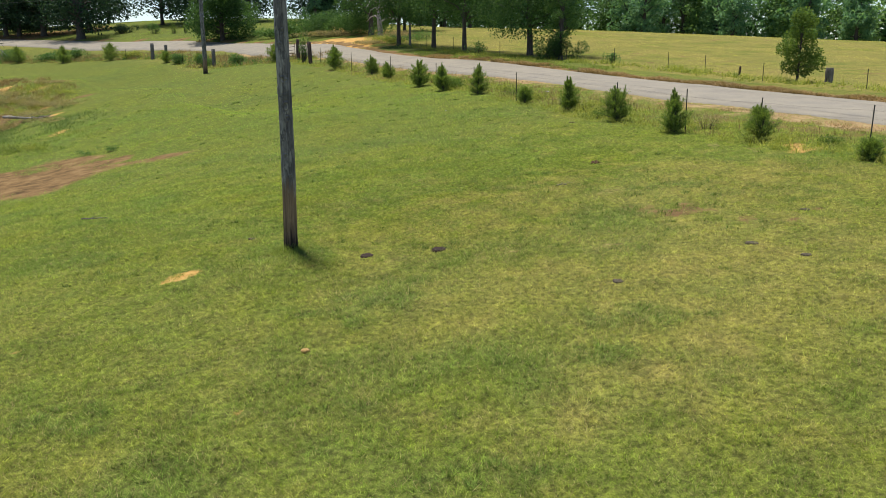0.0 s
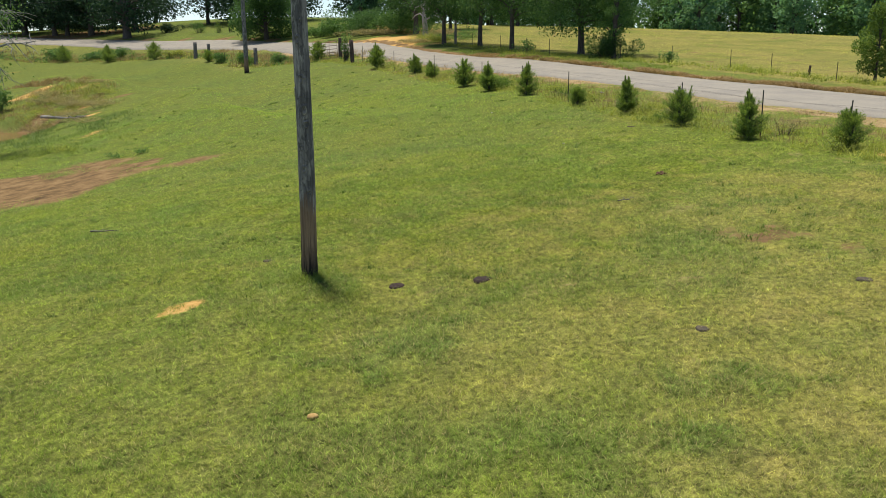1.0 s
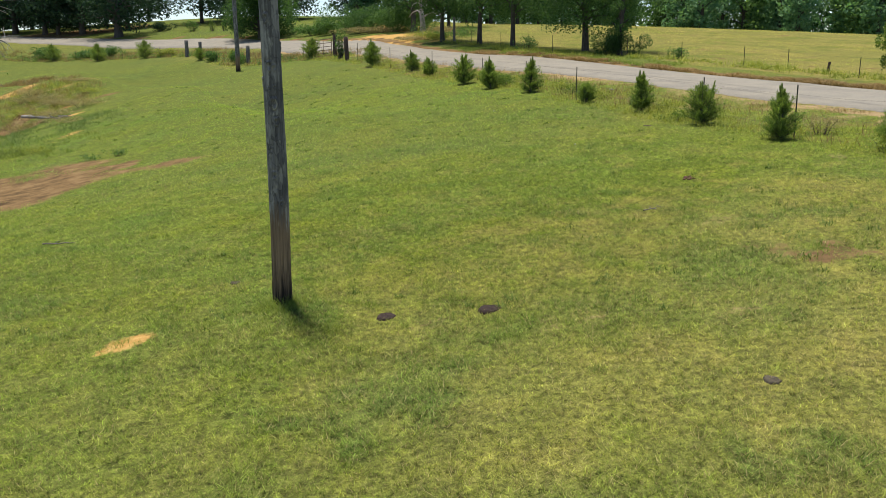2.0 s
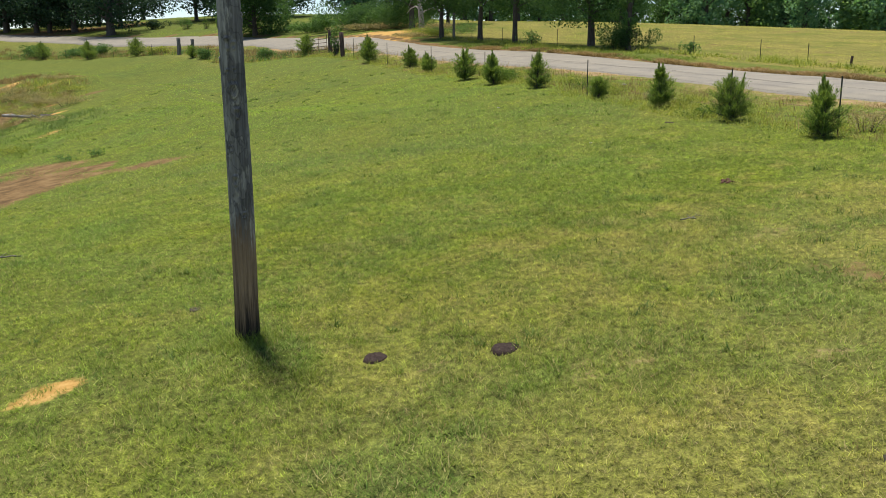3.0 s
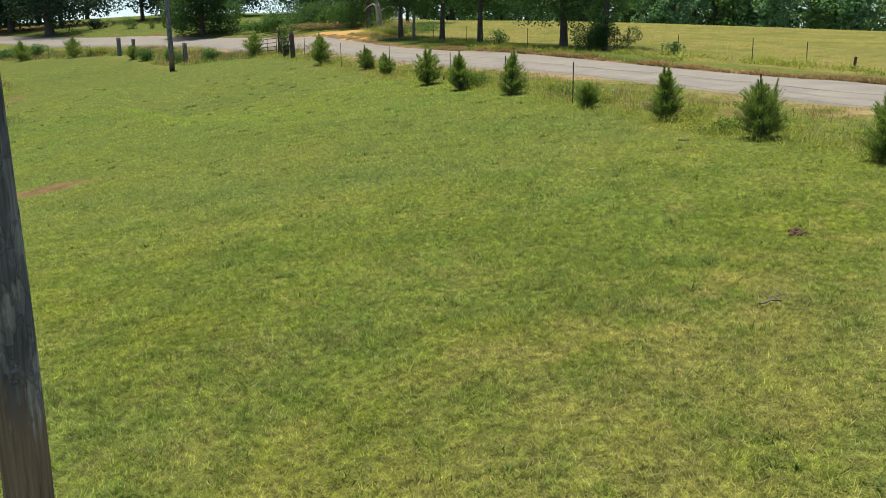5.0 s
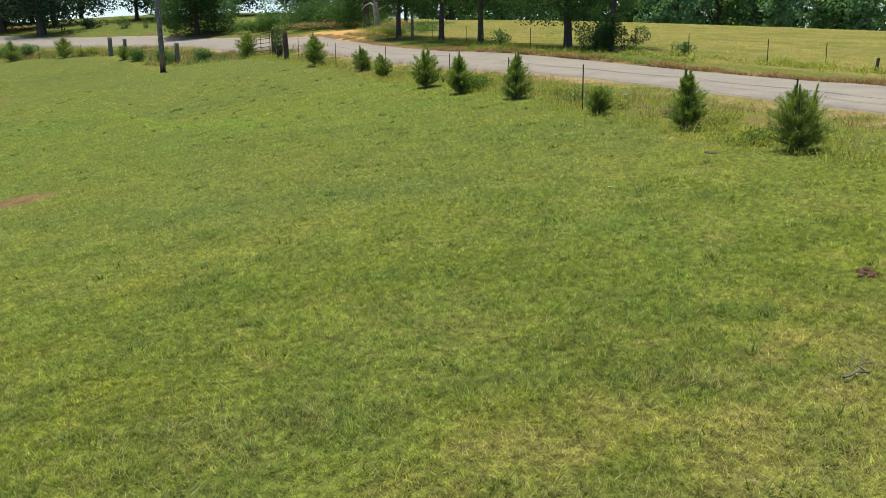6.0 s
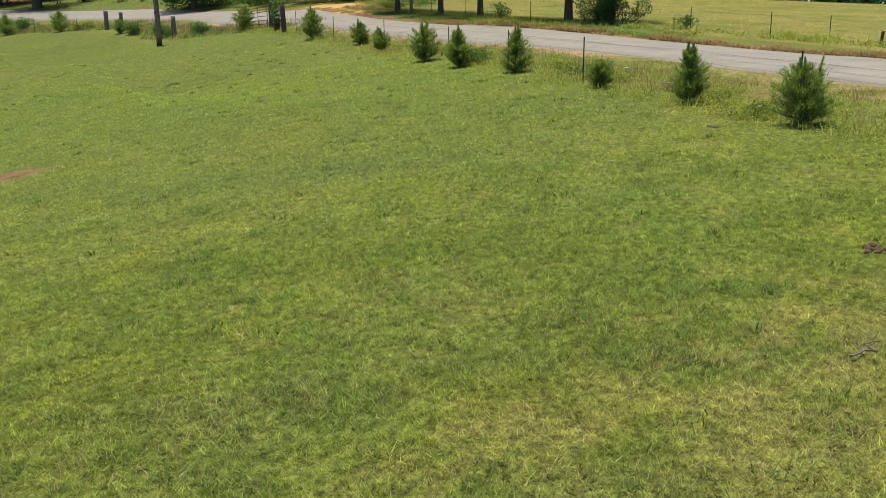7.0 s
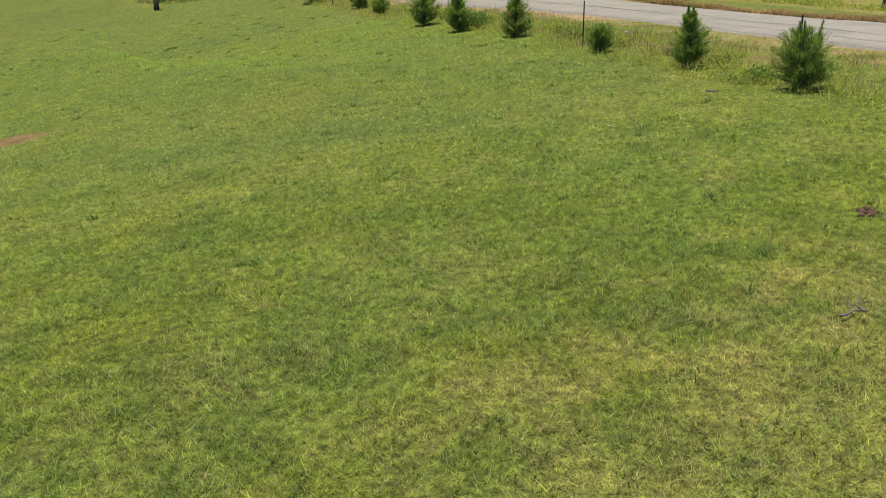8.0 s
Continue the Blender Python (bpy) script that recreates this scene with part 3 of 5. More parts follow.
# ---- mesh helpers ----
class Geo:
    """Collects points and faces of one mesh."""

    def __init__(self):
        self.v, self.f, self.n = [], {3: [], 4: []}, 0

    def add(self, v, f):
        v, f = np.asarray(v, float), np.asarray(f, int)
        self.v.append(v)
        self.f[f.shape[1]].append(f + self.n)
        self.n += len(v)

    def mesh(self, name, mat, smooth=True):
        me = bpy.data.meshes.new(name)
        co = np.vstack(self.v)
        me.vertices.add(len(co))
        me.vertices.foreach_set("co", co.astype(np.float32).ravel())
        loops, starts, at = [], [], 0
        for k in (3, 4):
            if self.f[k]:
                f = np.vstack(self.f[k])
                loops.append(f.ravel())
                starts.append(at + k * np.arange(len(f)))
                at += f.size
        loops, starts = np.concatenate(loops), np.concatenate(starts)
        me.loops.add(len(loops))
        me.loops.foreach_set("vertex_index", loops.astype(np.int32))
        me.polygons.add(len(starts))
        me.polygons.foreach_set("loop_start", starts.astype(np.int32))
        me.polygons.foreach_set("use_smooth", np.full(len(starts), smooth))
        me.update(calc_edges=True)
        me.materials.append(mat)
        return me

    def tube(self, pts, radii, sides=8, caps=True):
        p = np.asarray(pts, float)
        r = np.broadcast_to(np.asarray(radii, float), (len(p),))
        d = np.gradient(p, axis=0)
        d /= np.linalg.norm(d, axis=1)[:, None] + 1e-12
        ref = np.where(np.abs(d[:, 2:3]) > 0.9, np.array([[1.0, 0, 0]]), np.array([[0, 0, 1.0]]))
        a = np.cross(d, ref)
        a /= np.linalg.norm(a, axis=1)[:, None]
        b = np.cross(d, a)
        t = np.arange(sides) * 2 * np.pi / sides
        ring = np.cos(t)[None, :, None] * a[:, None] + np.sin(t)[None, :, None] * b[:, None]
        v = (p[:, None] + ring * r[:, None, None]).reshape(-1, 3)
        i = np.arange(len(p) - 1)[:, None] * sides
        j = np.arange(sides)[None]
        k = (j + 1) % sides
        self.add(v, np.stack([i + j, i + sides + j, i + sides + k, i + k], -1).reshape(-1, 4))
        if caps:
            for row, flip in ((0, 1), (len(p) - 1, -1)):
                c = np.vstack([p[row], v[row * sides:(row + 1) * sides]])
                f = np.stack([np.zeros(sides, int), 1 + j[0], 1 + k[0]], -1)[:, ::flip]
                self.add(c, f)


def part(name, geo, mat, parent=None, label="", smooth=True):
    ob = new(name, geo.mesh(name, mat, smooth))
    ob.parent = parent
    if label:
        tagged(ob, label)
    return ob


def thing(name, x, y, label, category, group="", z=None, turn=0):
    ob = new(name)
    ob.empty_display_size = 0.2
    ob.matrix_world = pose(x, y, ground_z(x, y) if z is None else z, 0, 0, turn)
    return tagged(ob, label, category, group)


def units(rng, n):
    v = rng.normal(size=(n, 3))
    return v / np.linalg.norm(v, axis=1)[:, None]


def leaves(geo, rng, centres, size, flat=0.3, narrow=0.55, spread=0.5):
    """Folded diamond leaves, four points each, at the centres."""
    n = len(centres)
    up = units(rng, n) + np.array([0, 0, flat])
    up /= np.linalg.norm(up, axis=1)[:, None]
    a = np.cross(up, units(rng, n))
    a /= np.linalg.norm(a, axis=1)[:, None] + 1e-9
    b = np.cross(up, a)
    s = (size * (1 - spread / 2 + spread * rng.random(n)))[:, None]
    v = np.stack([centres - a * s * 0.5, centres + b * s * 0.5 * narrow + up * s * 0.08, centres + a * s * 0.5, centres - b * s * 0.5 * narrow + up * s * 0.08], 1)
    geo.add(v.reshape(-1, 3), np.arange(4 * n).reshape(n, 4))


def blades(geo, rng, root, height, width, lean):
    """Narrow leaning blades, one triangle each."""
    n = len(root)
    t = rng.random(n) * 2 * np.pi
    side = np.stack([np.cos(t), np.sin(t), np.zeros(n)], -1) * (width * (0.7 + 0.6 * rng.random(n)))[:, None] * 0.5
    q = t + np.pi / 2 + rng.normal(size=n) * 0.6
    h = height * (0.5 + rng.random(n))
    l = lean * (0.25 + rng.random(n))
    v = np.stack([root - side, root + side, root + np.stack([np.cos(q) * h * l, np.sin(q) * h * l, h], -1)], 1)
    geo.add(v.reshape(-1, 3), np.arange(3 * n).reshape(n, 3))


# ---- ground ----
def stations(lo, a, b, hi, step, grow):
    mid = list(np.arange(a, b, step))
    up, s = [b], step
    while up[-1] < hi:
        s *= grow
        up.append(up[-1] + s)
    down, s = [a - step], step
    while down[-1] > lo:
        s *= grow
        down.append(down[-1] - s)
    return np.array(down[::-1] + mid + up)


def build_ground():
    xs, ys = stations(-1500, -13, 15, 1500, 0.32, 1.06), stations(-400, 7, 58, 2500, 0.32, 1.05)
    gx, gy = np.meshgrid(xs, ys, indexing="ij")
    gz = top_z(gx, gy)
    far, _ = off_line(ROAD_FIELD, gx.ravel(), gy.ravel())
    gz = gz - 0.12 * (1 - rise(far.reshape(gx.shape), ROAD_HALF - 0.4, ROAD_HALF + 0.1))
    g = Geo()
    n, m = gx.shape
    i, j = np.arange(n - 1)[:, None] * m, np.arange(m - 1)[None]
    g.add(np.stack([gx, gy, gz], -1).reshape(-1, 3), np.stack([i + j, i + m + j, i + m + j + 1, i + j + 1], -1).reshape(-1, 4))
    me = g.mesh("ground", M_GROUND)
    for name, v in zip(("clay", "ochre", "mud", "dry", "lush"), wear(gx.ravel(), gy.ravel())):
        me.attributes.new(name, "FLOAT", "POINT").data.foreach_set("value", v.astype(np.float32))
    return tagged(new("ground", me), "rolling green pasture with dry and bare patches", "ground", kind="structure")


build_ground()


def build_road():
    g = Geo()
    wob = (vnoise(ROAD[:, 0], ROAD[:, 1], 1.7, 14) - 0.5) * 0.35
    rows = []
    for a, h in zip((-1.04, -1.0, -0.6, 0, 0.6, 1.0, 1.04), (-0.15, 0.03, 0.05, 0.07, 0.05, 0.03, -0.15)):
        p = ROAD + ROAD_SIDE * (a * HALF + wob * (np.sign(a) if abs(a) > 0.9 else 0))[:, None]
        rows.append(np.column_stack([p, land(*ROAD.T) * 0.1 + land(*p.T) * 0.9 + h]))
    v = np.stack(rows, 1)
    n, m = v.shape[:2]
    i, j = np.arange(n - 1)[:, None] * m, np.arange(m - 1)[None]
    g.add(v.reshape(-1, 3), np.stack([i + j, i + m + j, i + m + j + 1, i + j + 1], -1).reshape(-1, 4)[:, ::-1])
    road = tagged(new("road", g.mesh("road", M_ROAD)), "narrow worn grey asphalt country road", "road", kind="structure")
    rng = np.random.default_rng(9)
    for a, lo, hi in ((-0.72, 22, 47), (-0.25, 40, 58), (0.45, 30, 44)):
        m = (ROAD[:, 1] > lo) & (ROAD[:, 1] < hi)
        c, nrm = ROAD[m], ROAD_SIDE[m]
        line = c + nrm * (a * HALF[m] + 0.25 * np.cumsum(rng.normal(size=len(c))) / 4)[:, None]
        w = 0.012 + 0.014 * rng.random(len(c))
        g = Geo()
        v = np.stack([np.column_stack([line + nrm * (q * w)[:, None], land(*c.T) * 0.1 + land(*line.T) * 0.9 + 0.072]) for q in (-1, 1)], 1)
        k = np.arange(len(c) - 1)[:, None] * 2
        g.add(v.reshape(-1, 3), k + np.array([[0, 1, 3, 2]]))
        part("crack", g, M_CRACK, road, "dark tar-filled crack in the asphalt")


build_road()


# ---- utility poles ----
KNOTS = [(-92, 3.62, 0.05), (-64, 3.6, 0.035), (-100, 3.3, 0.025), (-70, 3.32, 0.025), (-76, 3.08, 0.06), (-66, 2.82, 0.045), (-108, 2.4, 0.03), (-95, 2.02, 0.045), (-60, 1.6, 0.03), (-104, 4.3, 0.05), (-70, 4.6, 0.04), (-90, 5.2, 0.05), (20, 3.9, 0.05), (100, 2.9, 0.05), (180, 3.4, 0.05)]


def utility_pole(x, y, height, r0, r1, lean_x, lean_y, label):
    root = thing("utility_pole", x, y, label, "utility pole", "utility poles")
    g = Geo()
    sides, z = (56, 24)[y > 30], np.concatenate([[-0.6], np.arange(0, 1.3, 0.05), np.arange(1.3, 5.5, 0.012 if y < 30 else 0.15), np.arange(5.5, height + 0.01, 0.15)])
    u = np.clip(z / height, 0, 1)
    axis = np.column_stack([lean_x * u * height + 0.02 * np.sin(z * 0.7), lean_y * u * height + 0.015 * np.cos(z * 0.9), z])
    t = np.arange(sides) * 2 * np.pi / sides
    tt, zz = np.meshgrid(t, z)
    r = (r0 + (r1 - r0) * u)[:, None] + 0.0022 * np.sin(9 * tt + 1.3 * np.sin(zz * 0.9)) * np.sin(4 * tt + zz)
    flake = vnoise(tt * 3.0, zz, 0.9, 31) + 0.5 * vnoise(tt * 7.0, zz * 1.6, 0.8, 32)
    r = r + 0.006 * rise(flake, 0.7, 0.76)
    for turn, h, w in KNOTS:
        d = (tt - radians(turn) + np.pi) % (2 * np.pi) - np.pi
        a, b = d * 0.14 / w, (zz - h) / (1.5 * w) - 0.5 * np.abs(d * 0.14 / w)
        q = np.hypot(a, b)
        r = r + 0.016 * np.exp(-((q - 0.8) / 0.2) ** 2) - 0.02 * np.exp(-(q / 0.42) ** 2) - 0.008 * np.exp(-((q - 1.25) / 0.15) ** 2)
    v = axis[:, None] + np.stack([np.cos(tt) * r, np.sin(tt) * r, 0 * r], -1)
    i, j = np.arange(len(z) - 1)[:, None] * sides, np.arange(sides)[None]
    k = (j + 1) % sides
    g.add(v.reshape(-1, 3), np.stack([i + j, i + k, i + sides + k, i + sides + j], -1).reshape(-1, 4))
    g.add(np.vstack([axis[-1], v[-1]]), [(0, 1 + m, 1 + (m + 1) % sides) for m in range(sides)])
    part("shaft", g, M_POLE, root)
    return root


utility_pole(-3.32, 18.18, 9.0, 0.148, 0.118, 0.008, -0.017, "tall weathered grey wooden utility pole standing in grass")
utility_pole(-22.85, 84.4, 12.0, 0.21, 0.15, 0.0, 0.0, "slim grey wooden utility pole beside the pasture fence")


# ---- trees ----
def tree(name, x, y, height, trunk, clear, spread, leaf, count, seed, leafmat, label, lobes=26, low=None, top=1.0, squash=0.72, barkmat=None, category="tree", group="", z=None, droop=0.0, core=0.35):
    """Tapered trunk, limbs to every lobe, and a crown of many leaves in uneven lobes."""
    rng = np.random.default_rng(seed)
    root = thing(name, x, y, label, category, group, z=z)
    low = clear if low is None else low
    g = Geo()
    zz = np.linspace(-0.3, height * 0.86, 14)
    u = np.clip(zz / height, 0, 1)
    sway = np.cumsum(rng.normal(size=(14, 2)) * 0.012 * height, axis=0) * u[:, None]
    axis = np.column_stack([sway, zz])
    flare = 1 + 0.3 * np.exp(-np.clip(zz, 0, None) / 0.4)
    g.tube(axis, trunk * (1 - 0.85 * u) * flare, 10)
    cs, rs = [], []
    for k in range(lobes):
        a = k * 2.399 + rng.normal() * 0.4
        q = (k + 0.5) / lobes
        h = low + (height - low) * q
        belly = math.sin(math.pi * (0.18 + 0.74 * q)) ** 0.8 * (1 - 0.35 * q * (2 - top))
        r = spread * belly * (0.35 + 0.6 * rng.random())
        c = np.array([math.cos(a) * r, math.sin(a) * r, h - droop * r])
        cs.append(c)
        rs.append(spread * (0.24 + 0.2 * rng.random()) * (0.7 + 0.5 * belly))
        s = np.array([np.interp(max(clear * 0.8, h * 0.72), zz, axis[:, m]) for m in range(3)])
        mid = (s + c) / 2 + np.array([0, 0, 0.12 * r])
        g.tube(np.array([s, (s + mid) / 2 + rng.normal(size=3) * 0.05 * r, mid, (mid + c) / 2 + rng.normal(size=3) * 0.08 * r, c]), trunk * np.array([0.34, 0.27, 0.2, 0.13, 0.05]), 5, caps=False)
    part("trunk", g, barkmat or M_BARK, root)
    cs, rs = np.array(cs), np.array(rs)
    w = rs ** 2
    k = rng.choice(len(cs), count, p=w / w.sum())
    d = units(rng, count)
    rad = rs[k] * np.where(rng.random(count) < core, rng.random(count) ** 0.4, 0.8 + 0.35 * rng.random(count))
    lump = 1 + 0.25 * np.sin(5 * d[:, 0] + k) * np.cos(4 * d[:, 1] + 2 * k)
    c = cs[k] + d * (rad * lump)[:, None] * np.array([1, 1, squash])
    c = c[c[:, 2] > 0.05]
    geo = Geo()
    leaves(geo, rng, c, leaf)
    part("crown", geo, leafmat, root, smooth=False)
    return root


ROW = "trees across the road"
tree("oak_tree", 6.8, 67, 11.54, 0.24, 2.52, 5.25, 0.17, 34000, 21, M_OAK, "broad dark green oak beside the road", low=2.31, group=ROW, droop=0.12)
tree("oak_tree", 2, 75, 10.97, 0.21, 2.77, 4.5, 0.19, 21000, 22, M_OAK, "slender oak with a straight dark trunk", low=3.12, group=ROW)
tree("oak_tree", -0.7, 82.5, 11.76, 0.22, 2.97, 4.83, 0.2, 21000, 23, M_OAK, "slender oak with a straight dark trunk", low=3.34, group=ROW)
tree("oak_tree", -4.2, 87.1, 10.38, 0.22, 2.31, 4.15, 0.2, 16000, 24, M_OAK, "short leafy oak near the dirt lane", low=2.54, group=ROW)
tree("vine_covered_tree", 8.5, 62.6, 8.37, 0.17, 1.57, 1.31, 0.13, 7000, 25, M_VINE, "small tree overgrown with climbing vines", low=0.84, group=ROW)
tree("oak_tree", -8.2, 103.2, 10.24, 0.31, 2.87, 4.1, 0.24, 12000, 26, M_OAK, "dark green oak beside the dirt lane", low=2.56, group=ROW)
tree("young_tree", 19.6, 47.9, 3.72, 0.07, 0.41, 1.34, 0.13, 7000, 27, M_LIGHT_LEAF, "small light green leafy tree by the far fence", lobes=16, low=0.52)
tree("round_tree", -29.7, 119.4, 9.34, 0.31, 1.04, 4.78, 0.27, 26000, 28, M_OAK, "round dense dark green tree beside the road", low=0.62)

tree("oak_tree", -4.5, 108.5, 10.05, 0.2, 2.01, 4.22, 0.32, 8000, 30, M_OAK, "dark green oak beside the dirt lane", low=1.61, group=ROW)
tree("oak_tree", 4, 122, 11, 0.22, 2.0, 4.6, 0.36, 8000, 31, M_OAK, "dark green oak at the edge of the field", low=1.4, group=ROW)

GROVE = "grove on the rise"
for k, (x, y, h, r) in enumerate([(-55.7, 136, 17, 0.6), (-65, 144, 16, 0.45), (-72.7, 147, 15, 0.4), (-60, 150, 15, 0.35), (-72, 158, 16, 0.4), (-82, 155, 15, 0.45), (-48, 152, 14, 0.3), (-40.6, 148, 13, 0.5), (-33, 152, 13, 0.4), (-92, 158, 15, 0.4), (-22, 152, 13, 0.45), (-12, 150, 13, 0.45), (-64, 170, 14, 0.35), (-80, 151, 15, 0.4), (-88, 155, 15, 0.4), (-97, 161, 15, 0.4), (-70, 146, 14, 0.35), (-105, 164, 15, 0.4), (-76, 168, 14, 0.35), (-88, 172, 14, 0.35), (-100, 176, 14, 0.35), (-112, 174, 14, 0.35), (-68, 160, 13, 0.35)]):
    tree("pine_tree", x, y, h, r, 2.4, 6.3, 0.5, 5000, 40 + k, M_PINE, "tall dark pine with a bare lower trunk", lobes=40, low=1.9, squash=0.45, group=GROVE, droop=0.14)

WOODS = "woodland behind the field"
for k in range(39):
    q = (k // 2) / 14 if k < 30 else -0.08 - (k - 30) * 0.05
    row = k % 2
    x, y = 8 + 66 * q + 3 * math.sin(5 * k), 142 - 28 * q * abs(q) + 5 * math.sin(2.3 * k) + 9 * row
    tree("woodland_tree", x, y, 16 - 7.5 * q + 2.0 * math.sin(1.7 * k) + row, 0.3, 1.5, 4.0 + 0.9 * math.sin(3.1 * k), 0.48, 3200, 60 + k, (M_HAZED_WOODS, M_OAK, M_HAZED_WOODS, M_LIGHT_WOODS)[(k * 7) % 4], "leafy green woodland tree behind the dry field", lobes=20, low=0.3, group=WOODS)


for k in range(16):
    x = 0 + 6.2 * k + 2 * math.sin(3 * k)
    tree("woodland_tree", x, 164 - 0.0052 * x * x + 3 * math.sin(4 * k), 17 - 0.04 * x + math.sin(2 * k), 0.3, 1.0, 5.0, 0.85, 2200, 140 + k, M_HAZED_WOODS, "leafy green woodland tree behind the dry field", lobes=20, low=0.2, group=WOODS)


for x, y, h in ((47.5, 139, 12), (52, 134, 11), (44, 142, 13)):
    tree("woodland_tree", x, y, h, 0.3, 1.0, 4.5, 0.6, 3000, 170 + int(x), M_HAZED_WOODS, "leafy green woodland tree behind the dry field", lobes=20, low=0.2, group=WOODS)


# ---- cedar saplings ----
def cedar(x, y, height, width, seed, point=1.0, leaders=1, count=7000, spray=1.0):
    """A young cedar: a stem, rising side shoots and many fine sprays."""
    rng = np.random.default_rng(seed)
    root = thing("cedar_sapling", x, y, "bushy young green cedar beside the wire fence", "sapling", "cedar saplings", turn=seed * 50)
    g = Geo()
    many = leaders > 1
    tips = [(rng.normal() * 0.09 * width * many, rng.normal() * 0.09 * width * many, height * (1 - 0.22 * rng.random() * (k > 0))) for k in range(leaders)]
    for t in tips:
        g.tube([(0, 0, -0.1), (t[0] * 0.6, t[1] * 0.6, t[2] * 0.5), t], [0.035, 0.02, 0.004], 6)
    shoots = 130
    u = 0.03 + 0.9 * rng.random(shoots) ** 1.3
    a = rng.random(shoots) * 2 * np.pi
    prof = np.interp(u, [0, 0.12, 0.35, 0.6, 0.8, 1.0], [0.8, 1.0, 0.9, 0.6, 0.3, 0.04] if point > 0.7 else [0.8, 1.0, 0.95, 0.75, 0.48, 0.12])
    r = 0.46 * width * prof * (0.6 + 0.6 * rng.random(shoots))
    lead = np.array(tips)[rng.integers(0, leaders, shoots)]
    h = u * lead[:, 2]
    start = np.column_stack([lead[:, 0] * u, lead[:, 1] * u, h * 0.82])
    end = start + np.column_stack([np.cos(a) * r, np.sin(a) * r, 0.12 * h + r * (0.2 + 0.7 * rng.random(shoots))])
    end[:, 2] = np.minimum(end[:, 2], lead[:, 2] * 0.97)
    for s, e in zip(start, end):
        g.tube([s, (s + e) / 2 + (0, 0, -0.02 * height), e], [0.008, 0.006, 0.002], 4, caps=False)
    part("stem", g, M_BARK, root)
    k = rng.integers(0, shoots, count)
    t = 0.15 + 0.9 * rng.random(count) ** 0.7
    base = start[k] + (end[k] - start[k]) * t[:, None] + rng.normal(size=(count, 3)) * 0.03 * width
    n = count // 9
    top = rng.integers(0, leaders, n)
    w = rng.random(n)
    lt = np.array(tips)[top]
    spire = np.column_stack([lt[:, 0] * (0.7 + 0.3 * w), lt[:, 1] * (0.7 + 0.3 * w), lt[:, 2] * (0.6 + 0.4 * w)]) + rng.normal(size=(n, 3)) * np.array([1, 1, 0.3]) * (0.06 * (1.1 - w))[:, None]
    base = np.vstack([base, spire])
    base[:, 2] = np.maximum(base[:, 2], 0.02)
    out = np.column_stack([base[:, :2], np.full(len(base), 0.4 * width)])
    out = out / (np.linalg.norm(out, axis=1)[:, None] + 1e-6) + 0.5 * units(rng, len(base))
    out /= np.linalg.norm(out, axis=1)[:, None]
    side = np.cross(out, units(rng, len(base)))
    side /= np.linalg.norm(side, axis=1)[:, None] + 1e-9
    l = spray * (0.03 + 0.045 * rng.random(len(base)))[:, None] * (0.6 + 0.35 * height)
    v = np.stack([base - out * l * 0.4, base + side * l * 0.11, base + out * l * 0.8, base - side * l * 0.11], 1)
    geo = Geo()
    geo.add(v.reshape(-1, 3), np.arange(len(v) * 4).reshape(-1, 4))
    part("foliage", geo, M_CEDAR, root, smooth=False)
    return root


for k, (x, y, h, w, point, lead) in enumerate([
        (-8.2, 67.3, 1.89, 1.43, 1, 1), (-5, 62.5, 1.34, 1.05, 1, 2), (-3.6, 58.6, 1.15, 0.92, 1, 2), (-1.3, 51.2, 1.54, 1.27, 0, 2), (0.1, 47.4, 1.48, 1.03, 1, 1),
        (1.86, 44.3, 1.55, 1.03, 1, 1), (3.8, 39.4, 0.76, 0.81, 0, 3), (5.3, 36, 1.41, 0.9, 1, 1), (6.6, 32.5, 1.35, 1.05, 0, 5), (8, 29.5, 1.5, 0.95, 1, 1),
        (10.2, 27.5, 1.15, 1.05, 0, 3), (11.9, 23.7, 0.65, 0.75, 0, 3), (-15.5, 81.5, 1.86, 1.68, 0, 3), (-41.1, 108.8, 2.14, 2.29, 1, 1), (-48.3, 111.6, 2.25, 2.13, 1, 2), (-56.2, 116, 2.21, 2.38, 1, 1), (-26.4, 95.4, 1.1, 1.1, 0, 2), (-30.8, 98, 1.3, 1.3, 0, 2)]):
    cedar(x, y, h, w * 1.08, 100 + k, point, lead + 2 * (k < 12), (6000, 12000)[k > 4] if k < 12 else 6000, 1.0 if 4 < k < 12 else 1.7)


# ---- fences ----
def post_geo(height, x, y, tilt=(0, 0)):
    """A studded steel T-post."""
    g = Geo()
    w, t, d = 0.035, 0.005, 0.03
    sec = [(-w / 2, 0), (w / 2, 0), (w / 2, t), (t / 2, t), (t / 2, d), (-t / 2, d), (-t / 2, t), (-w / 2, t)]
    lo = [(a, b, -0.3) for a, b in sec]
    hi = [(a + tilt[0] * height, b + tilt[1] * height, height) for a, b in sec]
    g.add(lo + hi, [(k, (k + 1) % 8, 8 + (k + 1) % 8, 8 + k) for k in range(8)])
    g.add([hi[0], hi[1], hi[2], hi[7]], [(0, 1, 2, 3)])
    g.add([hi[3], hi[4], hi[5], hi[6]], [(0, 1, 2, 3)])
    for k in range(9):
        z = 0.12 + k * (height - 0.2) / 9
        o = np.array([tilt[0] * z, tilt[1] * z, z])
        g.add(np.array([(-0.012, 0, -0.01), (0.012, 0, -0.01), (0.012, -0.012, 0), (-0.012, -0.012, 0), (-0.012, 0, 0.01), (0.012, 0, 0.01)]) + o, [(0, 1, 2, 3), (3, 2, 5, 4)])
    return g


